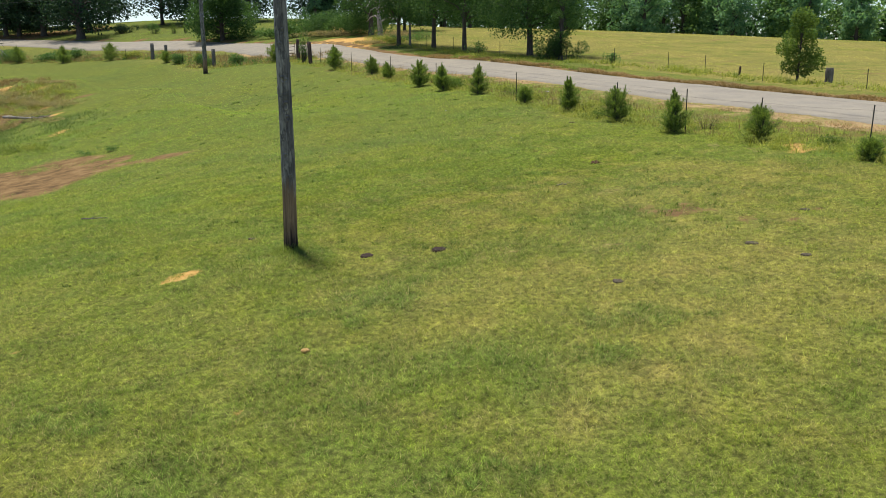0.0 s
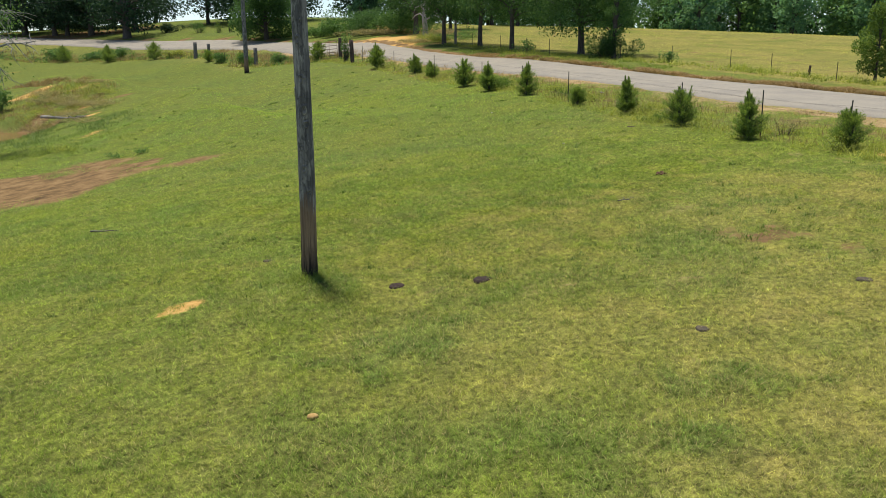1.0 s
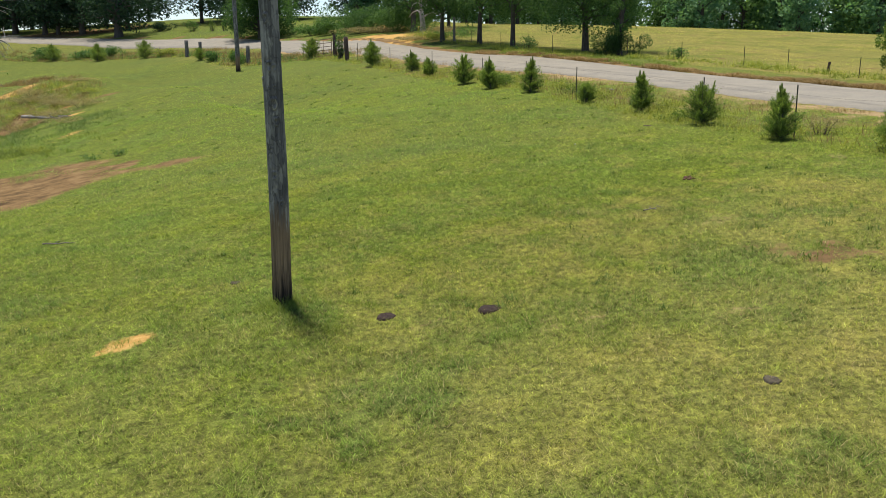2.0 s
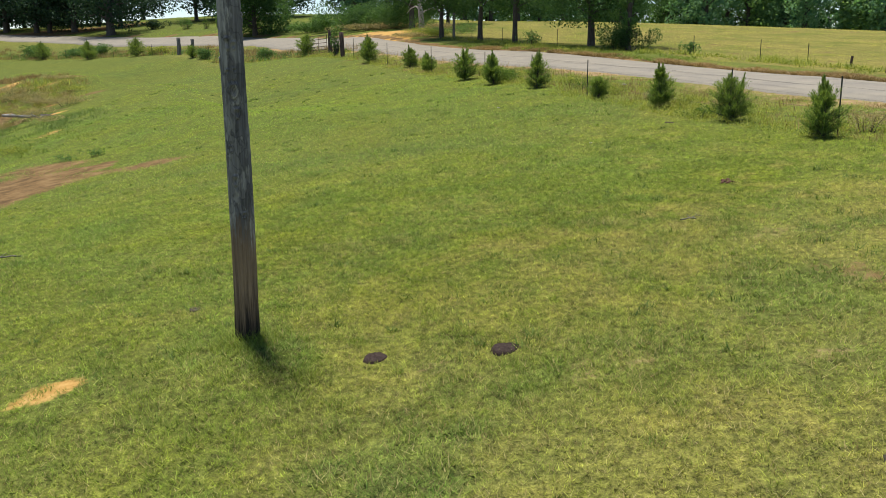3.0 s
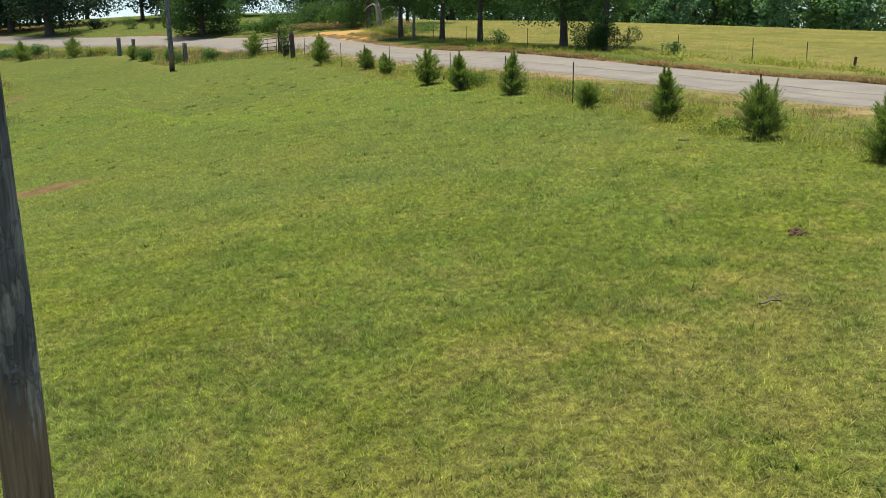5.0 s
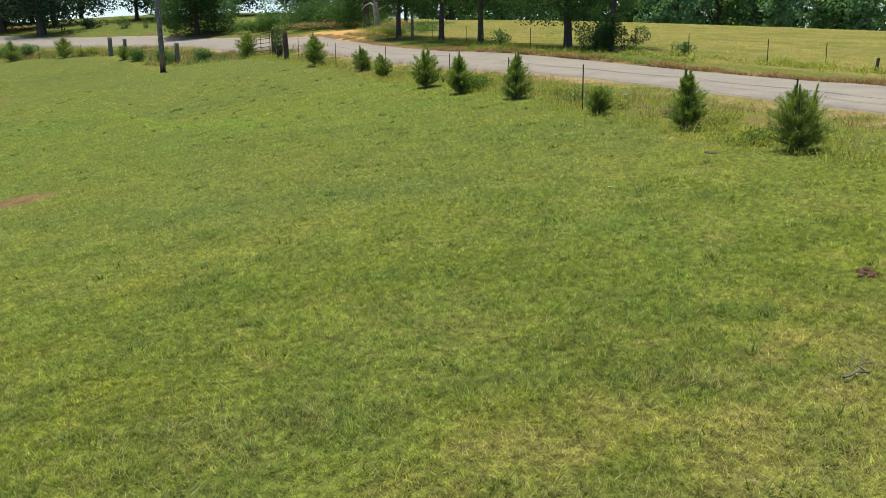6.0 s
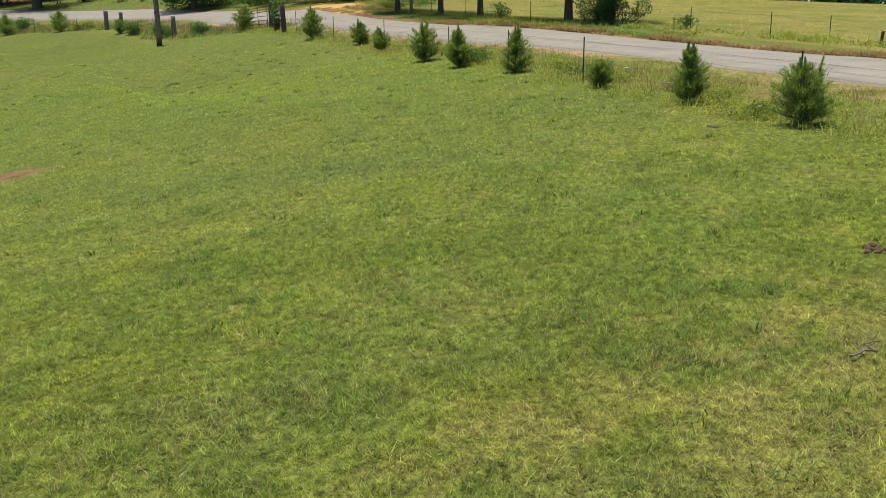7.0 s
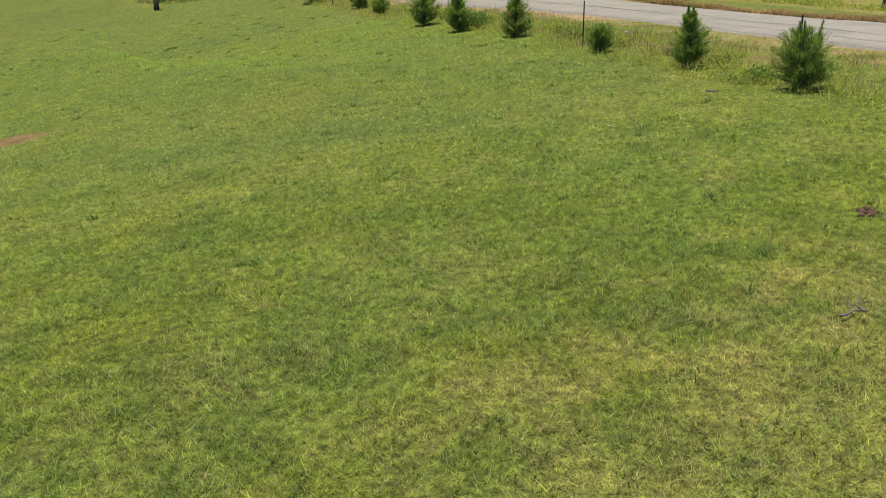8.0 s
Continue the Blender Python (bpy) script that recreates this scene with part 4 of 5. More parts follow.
def wire_fence(label, posts, heights, barbs):
    """A fence: steel posts given as x, y, height, lean, and wire strands between them."""
    x0, y0 = posts[0][:2]
    z0 = ground_z(x0, y0)
    root = thing("wire_fence", x0, y0, label, "fence")
    tops = []
    for x, y, h, lx, ly in posts:
        p = part("post", post_geo(h, x, y, (lx, ly)), M_STEEL, root, smooth=False)
        p.location = (x - x0, y - y0, ground_z(x, y) - z0)
        p.rotation_euler = (0, 0, 0.6)
        tops.append((x, y, ground_z(x, y)))
    tops = np.array(tops)
    for hgt in heights:
        g, b = Geo(), Geo()
        for (a, c) in zip(tops[:-1], tops[1:]):
            n = max(3, int(np.linalg.norm(c - a) / 0.6))
            t = np.linspace(0, 1, n)
            line = a + (c - a) * t[:, None] + np.array([0, 0, hgt]) - np.array([0, 0, 1]) * (0.035 * np.sin(np.pi * t))[:, None]
            g.tube(line - (x0, y0, z0), 0.0018, 4, caps=False)
            if barbs:
                m = int(np.linalg.norm(c - a) / 0.17)
                for s in np.linspace(0, 1, m, endpoint=False):
                    o = a + (c - a) * s + np.array([0, 0, hgt - 0.035 * math.sin(math.pi * s)]) - (x0, y0, z0)
                    b.add(o + np.array([(-0.005, 0, -0.014), (0.005, 0, -0.01), (0.0, 0.004, 0.014), (0.0, -0.005, 0.013)]), [(0, 1, 2), (0, 3, 2)])
        w = part("wire", g, M_WIRE, root)
        if barbs:
            tagged(part("barbs", b, M_WIRE, w), kind="stuff")
    return root


NEAR_POSTS = [(16.5, 17.5, 1.3, 0, 0), (12.5, 25, 1.35, 0.08, 0), (10.1, 27.4, 1.35, 0.1, 0), (8.4, 29.6, 1.45, 0.0, 0), (6.7, 33, 1.4, 0, 0), (5.4, 36.2, 1.31, 0, 0), (3.5, 40.45, 1.3, 0, 0),
              (1.7, 45.3, 1.3, 0, 0), (-0.3, 50.5, 1.28, 0, 0), (-3.4, 58.4, 1.48, 0, 0), (-6.7, 65.1, 1.38, 0, 0), (-9.9, 71.7, 1.39, 0, 0)]
wire_fence("barbed wire fence on dark steel posts along the pasture", NEAR_POSTS, (0.35, 0.65, 0.95, 1.2), True)
wire_fence("wire fence on thin steel posts along the far pasture edge", [(-16.8, 84.8, 1.34, 0, 0), (-23.5, 90, 1.38, 0, 0), (-28.2, 95.3, 1.31, 0, 0), (-34.4, 104.3, 1.3, 0, 0), (-38.6, 107.1, 1.29, 0, 0), (-44.8, 110.9, 1.32, 0, 0), (-52.1, 113.9, 1.25, 0, 0), (-61.1, 117.6, 1.22, 0, 0), (-75, 124, 1.2, 0, 0)], (0.5, 0.8, 1.1), False)
wire_fence("sagging wire fence on thin posts beside the dry field", [(24, 39.5, 1, 0, 0), (21, 42.8, 1, 0, 0), (18, 48.7, 0.99, 0.05, 0), (16.2, 53.5, 1.09, 0, 0), (14.6, 56.1, 1.09, 0, 0), (11.7, 59, 1.09, 0, 0), (8.8, 61.3, 1.1, 0, 0), (4.3, 64.1, 1.23, 0, 0), (3, 70.8, 1.12, 0, 0), (1.1, 78.3, 1.18, 0, 0), (-1.4, 83.3, 1.18, 0, 0), (-3.2, 87.1, 1.16, 0, 0)], (0.5, 0.7, 0.95), False)


def wooden_post(x, y, height, r, label, seed=0, lean=0.0, mat=None):
    root = thing("wooden_post", x, y, label, "fence post", "wooden fence posts")
    rng = np.random.default_rng(seed)
    g = Geo()
    z = np.array([-0.3, 0, 0.3 * height, 0.7 * height, height - 0.02, height])
    g.tube(np.column_stack([lean * z, 0 * z, z]), r * np.array([1.08, 1.05, 1, 0.97, 0.95, 0.8]) * (1 + 0.04 * rng.normal(size=6)), 12)
    part("post", g, mat or M_POST, root)
    return root


GREY = "weathered grey wooden fence post in weeds"
wooden_post(-34.2, 103.7, 1.84, 0.22, GREY, 1)
wooden_post(-31.8, 101.2, 1.65, 0.19, GREY, 2)
wooden_post(-24, 92.2, 1.74, 0.21, GREY, 3)
wooden_post(-13, 79.5, 1.86, 0.16, "dark wooden post that carries the farm gate", 4, 0.0, M_DARK_POST)
wooden_post(-11, 73.5, 1.84, 0.17, "dark wooden post at the fence corner", 5, -0.04, M_DARK_POST)
wooden_post(-3, 85, 2.26, 0.11, "tall thin grey wooden post at the field corner", 6)
wooden_post(18, 52.6, 0.52, 0.07, "short rotten post stub in the field grass", 7, 0.1, M_DARK_POST)
wooden_post(21.5, 48.2, 0.79, 0.23, "thick grey post stump wrapped in dry vines", 8)


def farm_gate(a, b, height):
    """A tubular gate hung between two places."""
    (ax, ay), (bx, by) = a, b
    root = thing("farm_gate", ax, ay, "closed rusty tubular metal farm gate", "gate")
    z0, dz = ground_z(ax, ay), ground_z(bx, by) - ground_z(ax, ay)
    dx, dy = bx - ax, by - ay
    at = lambda q, h: (dx * q, dy * q, dz * q + h)
    for q in (0.02, 0.98):
        g = Geo()
        g.tube([at(q, 0.15), at(q, height)], 0.025, 8)
        part("stile", g, M_GATE, root)
    for k in range(6):
        h = 0.16 + (height - 0.16) * (k / 5) ** 1.15
        g = Geo()
        g.tube([at(0.02, h), at(0.5, h - 0.01), at(0.98, h)], 0.021, 8)
        part("rail", g, M_GATE, root)
    for q in (0.35, 0.68):
        g = Geo()
        g.tube([at(q, 0.14), at(q, height)], 0.018, 6)
        part("brace", g, M_GATE, root)
    return root


farm_gate((-13.3, 79.9), (-15.9, 82.4), 1.55)


# ---- things lying in the grass ----
def dung_pat(x, y, r, label, seed, mat):
    rng = np.random.default_rng(seed)
    root_z = float(top_z(x, y)) + 0.012
    g = Geo()
    n = 26
    t = np.arange(n) * 2 * np.pi / n
    rim = 1 + 0.07 * np.sin(2 * t + seed) + 0.06 * np.sin(3 * t + 3 * seed) + 0.04 * np.sin(7 * t + 2 * seed) + 0.03 * rng.normal(size=n)
    rows = []
    for q, h in ((1.06, -0.04), (1.0, 0.0), (0.88, 0.009), (0.62, 0.008), (0.32, 0.013)):
        rows.append(np.column_stack([np.cos(t) * r * rim * q, np.sin(t) * r * rim * q * 0.85, h + 0.004 * rng.normal(size=n) * (q < 1)]))
    v = np.vstack(rows + [np.array([[0, 0, 0.011]])])
    f = [(a * n + k, a * n + (k + 1) % n, (a + 1) * n + (k + 1) % n, (a + 1) * n + k) for a in range(4) for k in range(n)]
    g.add(v, f)
    g.add(v[-n - 1:], [(k, (k + 1) % n, n) for k in range(n)])
    ob = new("dung_pat", g.mesh("dung_pat", mat))
    ob.matrix_world = pose(x, y, root_z, 0, 0, 40 * seed)
    return tagged(ob, label, "dung", "dung pats")


for k, (x, y, r) in enumerate(PATS):
    if k < 2:
        dung_pat(x, y, r, "flat dark dried cow pat in short grass", k + 1, M_DUNG)
    else:
        dung_pat(x, y, r, "old bleached cow pat sunk into the grass", k + 1, M_OLD_DUNG)


def lump(name, x, y, r, mat, label, category, seed, flat=0.75):
    rng = np.random.default_rng(seed)
    bm = bmesh.new()
    bmesh.ops.create_icosphere(bm, subdivisions=2, radius=r)
    for v in bm.verts:
        v.co *= 1 + (0.09 if flat > 0.5 else 0.2) * rng.normal()
        v.co.z *= flat
    me = bpy.data.meshes.new(name)
    bm.to_mesh(me)
    bm.free()
    me.materials.append(mat)
    for f in me.polygons:
        f.use_smooth = True
    ob = new(name, me)
    ob.matrix_world = pose(x, y, float(top_z(x, y)) + 0.25 * r, 0, 0, 50 * seed)
    return tagged(ob, label, category)


lump("clay_clod", -2.17, 12.7, 0.075, M_CLOD, "small orange clay clod in grass", "clod", 1, 0.6)
for k in range(9):
    lump("dropping", 4.53 + 0.09 * math.sin(2.4 * k) * k ** 0.5 * 0.5, 25.17 + 0.05 * math.cos(2.4 * k) * k ** 0.5, 0.035 + 0.008 * (k % 3), M_DROPPING, "crumbled reddish brown dropping in the grass", "dung", 20 + k)
lump("paper_litter", 5.2, 42.7, 0.085, M_PAPER, "crumpled white paper litter in roadside weeds", "litter", 3, 0.35)
lump("paper_litter", 0.2, 39.9, 0.051, M_PAPER, "small white scrap in the grass", "litter", 4, 0.35)
lump("paper_litter", 2.47, 30.65, 0.043, M_PAPER, "small white scrap in the grass", "litter", 5, 0.35)


def stick(x, y, length, r, turn, label, seed):
    rng = np.random.default_rng(seed)
    g = Geo()
    t = np.linspace(-0.5, 0.5, 8)
    line = np.column_stack([t * length, 0.05 * length * rng.normal(size=8), r + 0.02 * np.abs(rng.normal(size=8))])
    g.tube(line, r * np.linspace(1, 0.5, 8), 7)
    for k in (2, 5):
        d = np.array([0.12, rng.choice([-1, 1]) * 0.16, 0.05]) * length
        g.tube([line[k], line[k] + d * 0.6, line[k] + d], [r * 0.5, r * 0.4, r * 0.2], 5)
    ob = new("fallen_branch", g.mesh("fallen_branch", M_PALE_BARK if r > 0.1 else M_POST))
    ob.matrix_world = pose(x, y, float(top_z(x, y)), 0, 0, turn)
    return tagged(ob, label, "branch")


stick(-10.2, 24.8, 0.9, 0.02, 10, "thin grey fallen branch in grass", 1)
stick(3.3, 22.7, 0.7, 0.012, 40, "thin grey twig lying in grass", 2)
stick(-31.6, 65.6, 5.0, 0.12, -28, "pale fallen log beside the muddy bank", 3)
for k in range(5):
    stick(-29.5 + 0.25 * math.sin(3 * k), 64.3 + 0.2 * math.cos(5 * k), 1.5 + 0.2 * k, 0.045, -60 + 37 * k, "grey dead branch heaped at the end of a log", 10 + k)


# ---- grass, weeds and loose growth ----
BANDS = ((7, 14, 2700, 0.048, 0.0087, 0), (14, 24, 1750, 0.05, 0.0097, 0), (15.5, 18.4, 2600, 0.038, 0.007, 3), (18.4, 27.5, 3900, 0.038, 0.0065, 3), (24, 31, 1150, 0.054, 0.012, 1), (31, 43, 350, 0.052, 0.017, 1),
         (43, 56, 120, 0.06, 0.03, 2), (56, 66, 30, 0.055, 0.05, 2), (66, 98, 10, 0.055, 0.06, 2))


def grass():
    rng = np.random.default_rng(1)
    for zone, name, mat in ((0, "short_grass", M_BLADE), (1, "pasture_grass", M_MID_BLADE), (2, "far_grass", M_FAR_BLADE)):
        g, shares = Geo(), []
        for lo, hi, dens, h, w, b in BANDS:
            if b % 3 != zone:
                continue
            wide = 0.56 * hi + 2.5 if b < 3 else 7.6 if hi > 20 else 3.0
            n = int((hi - lo) * 2 * wide * dens)
            x, y = (rng.random(n) * 2 - 1) * wide - 0.4, lo + (hi - lo) * rng.random(n)
            far, side = off_line(ROAD_FIELD, x, y)
            inside = (np.abs(x + 0.4) < (0.56 * y + 1.5 if b < 3 else np.maximum(0.55 * (y - 15.2) + 0.7, 2.6))) & (far > ROAD_HALF + 0.3) & ((side < 0) | (y < 30))
            for k, (px, py, pr) in enumerate(PATS):
                inside &= np.hypot(x - px, (y - py) * 1.1) > pr * (0.92 if k < 2 else 0.45) * (0.7 + 0.6 * vnoise(x, y, 0.05, 41))
            x, y = x[inside], y[inside]
            clay, ochre, mud, dry, lush = wear(x, y)
            keep = (rng.random(len(x)) > 1.15 * np.maximum(np.maximum(clay, ochre), mud)) & (rng.random(len(x)) > 0.3 * dry)
            x, y, clay, ochre, mud, dry, lush = (v[keep] for v in (x, y, clay, ochre, mud, dry, lush))
            z = top_z(x, y)
            blades(g, rng, np.column_stack([x, y, z - 0.006]), h * (0.75 + 0.7 * lush) * (0.5 + vnoise(x, y, 0.09 + 0.003 * lo, 40)), w * (1 + 0.2 * lush), 1.6)
            shares.append(np.stack([clay, ochre, mud, dry, lush]))
        me = g.mesh(name, mat, False)
        for key, v in zip(("clay", "ochre", "mud", "dry", "lush"), np.concatenate(shares, axis=1)):
            me.attributes.new(key, "FLOAT", "POINT").data.foreach_set("value", np.repeat(v, 3).astype(np.float32))
        tagged(new(name, me), "short green and straw coloured pasture grass", "grass", kind="stuff")


def field_tufts(name, x0, x1, y0, y1, count, height, width, label, seed):
    """Coarse tufts on the far side of the road."""
    rng = np.random.default_rng(seed)
    x, y = x0 + (x1 - x0) * rng.random(count), y0 + (y1 - y0) * rng.random(count)
    far, side = off_line(ROAD_FIELD, x, y)
    lane, _ = off_line(LANE_FIELD, x, y)
    keep = (side > 0) & (far > ROAD_HALF + 1.5) & (lane > 3.5) & (rng.random(count) < 0.2 + rise(vnoise(x, y, 2.2, seed), 0.4, 0.8)) & (wear(x, y)[1] < 0.3)
    x, y = x[keep], y[keep]
    g = Geo()
    blades(g, rng, np.column_stack([x, y, land(x, y) - 0.02]), height * (0.5 + vnoise(x, y, 1.6, seed + 1)), width, 1.0)
    me = g.mesh(name, M_FAR_BLADE, False)
    for key, v in zip(("clay", "ochre", "mud", "dry", "lush"), wear(x, y)):
        me.attributes.new(key, "FLOAT", "POINT").data.foreach_set("value", np.repeat(v, 3).astype(np.float32))
    tagged(new(name, me), label, "grass", kind="stuff")


field_tufts("field_grass", 2, 62, 46, 128, 150000, 0.075, 0.03, "dry yellow uncut field grass", 51)
field_tufts("hill_grass", -100, -2, 84, 172, 80000, 0.13, 0.07, "green meadow grass on the rise", 52)
grass()


def long_tufts(clumps, seed):
    """Longer grass standing in clumps: x, y, reach, blades, height."""
    rng = np.random.default_rng(seed)
    g = Geo()
    for x, y, reach, count, height in clumps:
        a, q = rng.random(count) * 2 * np.pi, reach * np.sqrt(rng.random(count))
        px, py = x + q * np.cos(a), y + q * np.sin(a)
        blades(g, rng, np.column_stack([px, py, top_z(px, py) - 0.01]), height * (1.15 - 0.6 * q / reach), 0.008, 1.0)
    tagged(new("long_grass", g.mesh("long_grass", M_TUFT, False)), "longer green grass tufts round the pole foot", "grass", kind="stuff")


rng = np.random.default_rng(61)
long_tufts([(-3.32, 18.0, 0.42, 900, 0.16)] + [(-3.4 + 1.3 * rng.normal(), 17.3 + 0.8 * rng.normal(), 0.15 + 0.15 * rng.random(), 130, 0.1) for _ in range(22)] + [(6 * rng.normal(), 15 + 12 * rng.random(), 0.06 + 0.12 * rng.random(), 60, 0.1) for _ in range(90)], 62)


def scattered_tufts():
    """Darker tufts that the cattle leave, all over the pasture."""
    rng = np.random.default_rng(63)
    g = Geo()
    for _ in range(900):
        y = 17 + 52 * rng.random() ** 1.2
        x = (rng.random() * 1.08 - 0.6) * y
        far, side = off_line(ROAD_FIELD, x, y)
        if side > 0 or far < ROAD_HALF + 4.5 or spots(MUD_AND_PINE_SHADE, np.array([x]), np.array([y]))[0] > 0.2:
            continue
        reach, count = 0.05 + 0.13 * rng.random(), 26
        a, q = rng.random(count) * 2 * np.pi, reach * np.sqrt(rng.random(count))
        px, py = x + 1.8 * q * np.cos(a), y + q * np.sin(a)
        blades(g, rng, np.column_stack([px, py, top_z(px, py) - 0.01]), (0.07 + 0.05 * rng.random()) * (1.15 - 0.6 * q / reach), 0.006 + 0.0005 * y, 1.2)
    tagged(new("grass_tufts", g.mesh("grass_tufts", M_DARK_TUFT, False)), "darker uneaten grass tufts across the pasture", "grass", kind="stuff")


scattered_tufts()


def rough_patch(name, x, y, rx, ry, turn, count, height, width, mat, label, seed):
    """Rough growth over an oval of ground, in clumps."""
    rng = np.random.default_rng(seed)
    a, q = rng.random(count) * 2 * np.pi, np.sqrt(rng.random(count)) * (0.75 + 0.35 * rng.random(count))
    u, v = rx * q * np.cos(a), ry * q * np.sin(a)
    c, s = math.cos(radians(turn)), math.sin(radians(turn))
    px, py = x + u * c - v * s, y + u * s + v * c
    m = vnoise(px, py, 0.8, seed)
    keep = rng.random(count) < rise(m, 0.3, 0.65)
    px, py, m = px[keep], py[keep], m[keep]
    g = Geo()
    blades(g, rng, np.column_stack([px, py, land(px, py) - 0.02]), height * (0.3 + m), width, 1.1)
    tagged(new(name, g.mesh(name, mat, False)), label, "weeds", kind="stuff")


rough_patch("bank_scrub", -35.5, 72.0, 5.0, 4.2, 20, 4500, 0.3, 0.035, M_STRAW, "tan dead scrub on the slope above the pond", 71)
rough_patch("bank_scrub", -46.5, 92.0, 4.5, 2.0, 30, 4000, 0.3, 0.045, M_STRAW, "tan dead grass on the pasture edge", 72)
rough_patch("bank_weeds", -35.0, 71.0, 4.6, 4.6, 0, 6000, 0.24, 0.04, M_WEED, "yellow-green weeds on the slope above the pond", 73)
rough_patch("bank_weeds", -28.0, 57.5, 5.0, 6.5, 25, 9000, 0.2, 0.03, M_DARK_TUFT, "coarse dark green weeds below the bank", 74)
rough_patch("bank_weeds", -23.5, 49.0, 4.0, 3.6, 25, 5000, 0.17, 0.026, M_TUFT, "coarse green weeds beside the mud", 75)


def strip_growth(name, line, inner, outer, count, height, width, lean, mat, label, seed, leafy=0, leaf=0.06):
    """Loose growth scattered along a line."""
    rng = np.random.default_rng(seed)
    line = np.array(line)
    k = rng.random(count) * (len(line) - 1.001)
    i = k.astype(int)
    p = line[i] + (line[i + 1] - line[i]) * (k - i)[:, None]
    d = line[i + 1] - line[i]
    d /= np.linalg.norm(d, axis=1)[:, None]
    p = p + np.stack([d[:, 1], -d[:, 0]], -1) * (inner + (outer - inner) * rng.random(count))[:, None]
    m = vnoise(p[:, 0], p[:, 1], 0.9, seed)
    keep = rng.random(count) < rise(m, 0.25, 0.7) * 1.1
    p, m = p[keep], m[keep]
    g = Geo()
    root = np.column_stack([p, land(*p.T) - 0.02])
    blades(g, rng, root, height * (0.35 + 1.1 * m), width, lean)
    if leafy:
        c = root[rng.integers(0, len(root), leafy)]
        c = c + np.column_stack([rng.normal(size=(leafy, 2)) * 0.08, rng.random(leafy) * height * 0.7 * (0.3 + vnoise(c[:, 0], c[:, 1], 0.9, seed))])
        leaves(g, rng, c, leaf, 0.8)
    tagged(new(name, g.mesh(name, mat, False)), label, "weeds", kind="stuff")


FENCE_LINE = spline([(16.5, 17.5), (10.1, 27.4), (6.7, 33), (3.6, 40.9), (-3.4, 58.4), (-9.9, 71.7), (-15.5, 82.4)], 1.0)
LEFT_LINE = spline([(-12.9, 78.2), (-23.5, 90), (-28.2, 95.3), (-34.4, 104.3), (-44.8, 110.9), (-61.1, 117.6), (-85, 128)], 1.0)
FAR_LINE = spline([(24, 39.5), (18, 48.7), (14.6, 56.1), (8.8, 61.3), (4.3, 64.1), (1.1, 78.3), (-3.2, 87.1)], 1.0)
strip_growth("verge_hay", NEAR_EDGE[(NEAR_EDGE[:, 1] > 22) & (NEAR_EDGE[:, 1] < 67)], -2.4, -0.3, 16000, 0.07, 0.02, 1.8, M_HAY, "thin dry brown grass along the road edge", 39)
strip_growth("fence_weeds", FENCE_LINE, -0.9, 1.9, 13000, 0.22, 0.018, 0.9, M_WEED, "tall yellow-green weeds along the barbed wire fence", 31, 36000, 0.05)
strip_growth("fence_dead_grass", FENCE_LINE, -0.4, 3.0, 13000, 0.24, 0.016, 0.7, M_STRAW, "dead brown grass stems among the fence weeds", 32)
strip_growth("fence_weeds", LEFT_LINE, -0.6, 2.5, 6000, 0.2, 0.035, 0.8, M_WEED, "tall weeds along the far pasture fence", 33, 5000, 0.09)
strip_growth("fence_dead_grass", LEFT_LINE, -0.4, 5.5, 24000, 0.3, 0.04, 0.7, M_STRAW, "dead brown stems along the far pasture fence", 36)
strip_growth("fence_vines", LEFT_LINE, -0.4, 2.2, 1500, 0.45, 0.04, 0.7, M_VINE, "dark green vines in the far pasture fence", 37, 7000, 0.12)
strip_growth("roadside_hay", FAR_EDGE[(FAR_EDGE[:, 1] > 30) & (FAR_EDGE[:, 1] < 72)], 0.1, 1.4, 52000, 0.14, 0.035, 1.8, M_HAY, "mown brown grass lying along the road edge", 34)
strip_growth("verge_weeds", FAR_LINE, -1.6, 0.9, 5000, 0.3, 0.035, 0.8, M_WEED, "green weeds along the field fence", 35, 7000, 0.1)


strip_growth("verge_weeds", FAR_EDGE[(FAR_EDGE[:, 1] > 53) & (FAR_EDGE[:, 1] < 78)], 0.5, 4.2, 9000, 0.16, 0.03, 1.0, M_TUFT, "dull green weeds under the roadside trees", 38, 5000, 0.08)


def bush(name, x, y, sx, sy, h, leaf, count, seed, mat, label, turn=0):
    rng = np.random.default_rng(seed)
    root = thing(name, x, y, label, "bush", turn=turn)
    g = Geo()
    n = 14
    cs = np.column_stack([rng.normal(size=n) * 0.35 * sx, rng.normal(size=n) * 0.35 * sy, h * (0.25 + 0.5 * rng.random(n))])
    for c in cs:
        g.tube([(c[0] * 0.4, c[1] * 0.4, -0.1), (c[0] * 0.7, c[1] * 0.7, c[2] * 0.6), c], np.array([0.03, 0.02, 0.008]) * min(1, h * h), 5)
    tagged(part("stem", g, M_BARK, root), kind="stuff")
    k = rng.integers(0, n, count)
    d = units(rng, count)
    p = cs[k] + d * np.array([sx, sy, h]) * (0.34 * (0.6 + 0.5 * rng.random(count)))[:, None]
    p = p[p[:, 2] > 0.02]
    geo = Geo()
    leaves(geo, rng, p, leaf, 0.6)
    part("foliage", geo, mat, root, smooth=False)
    return root


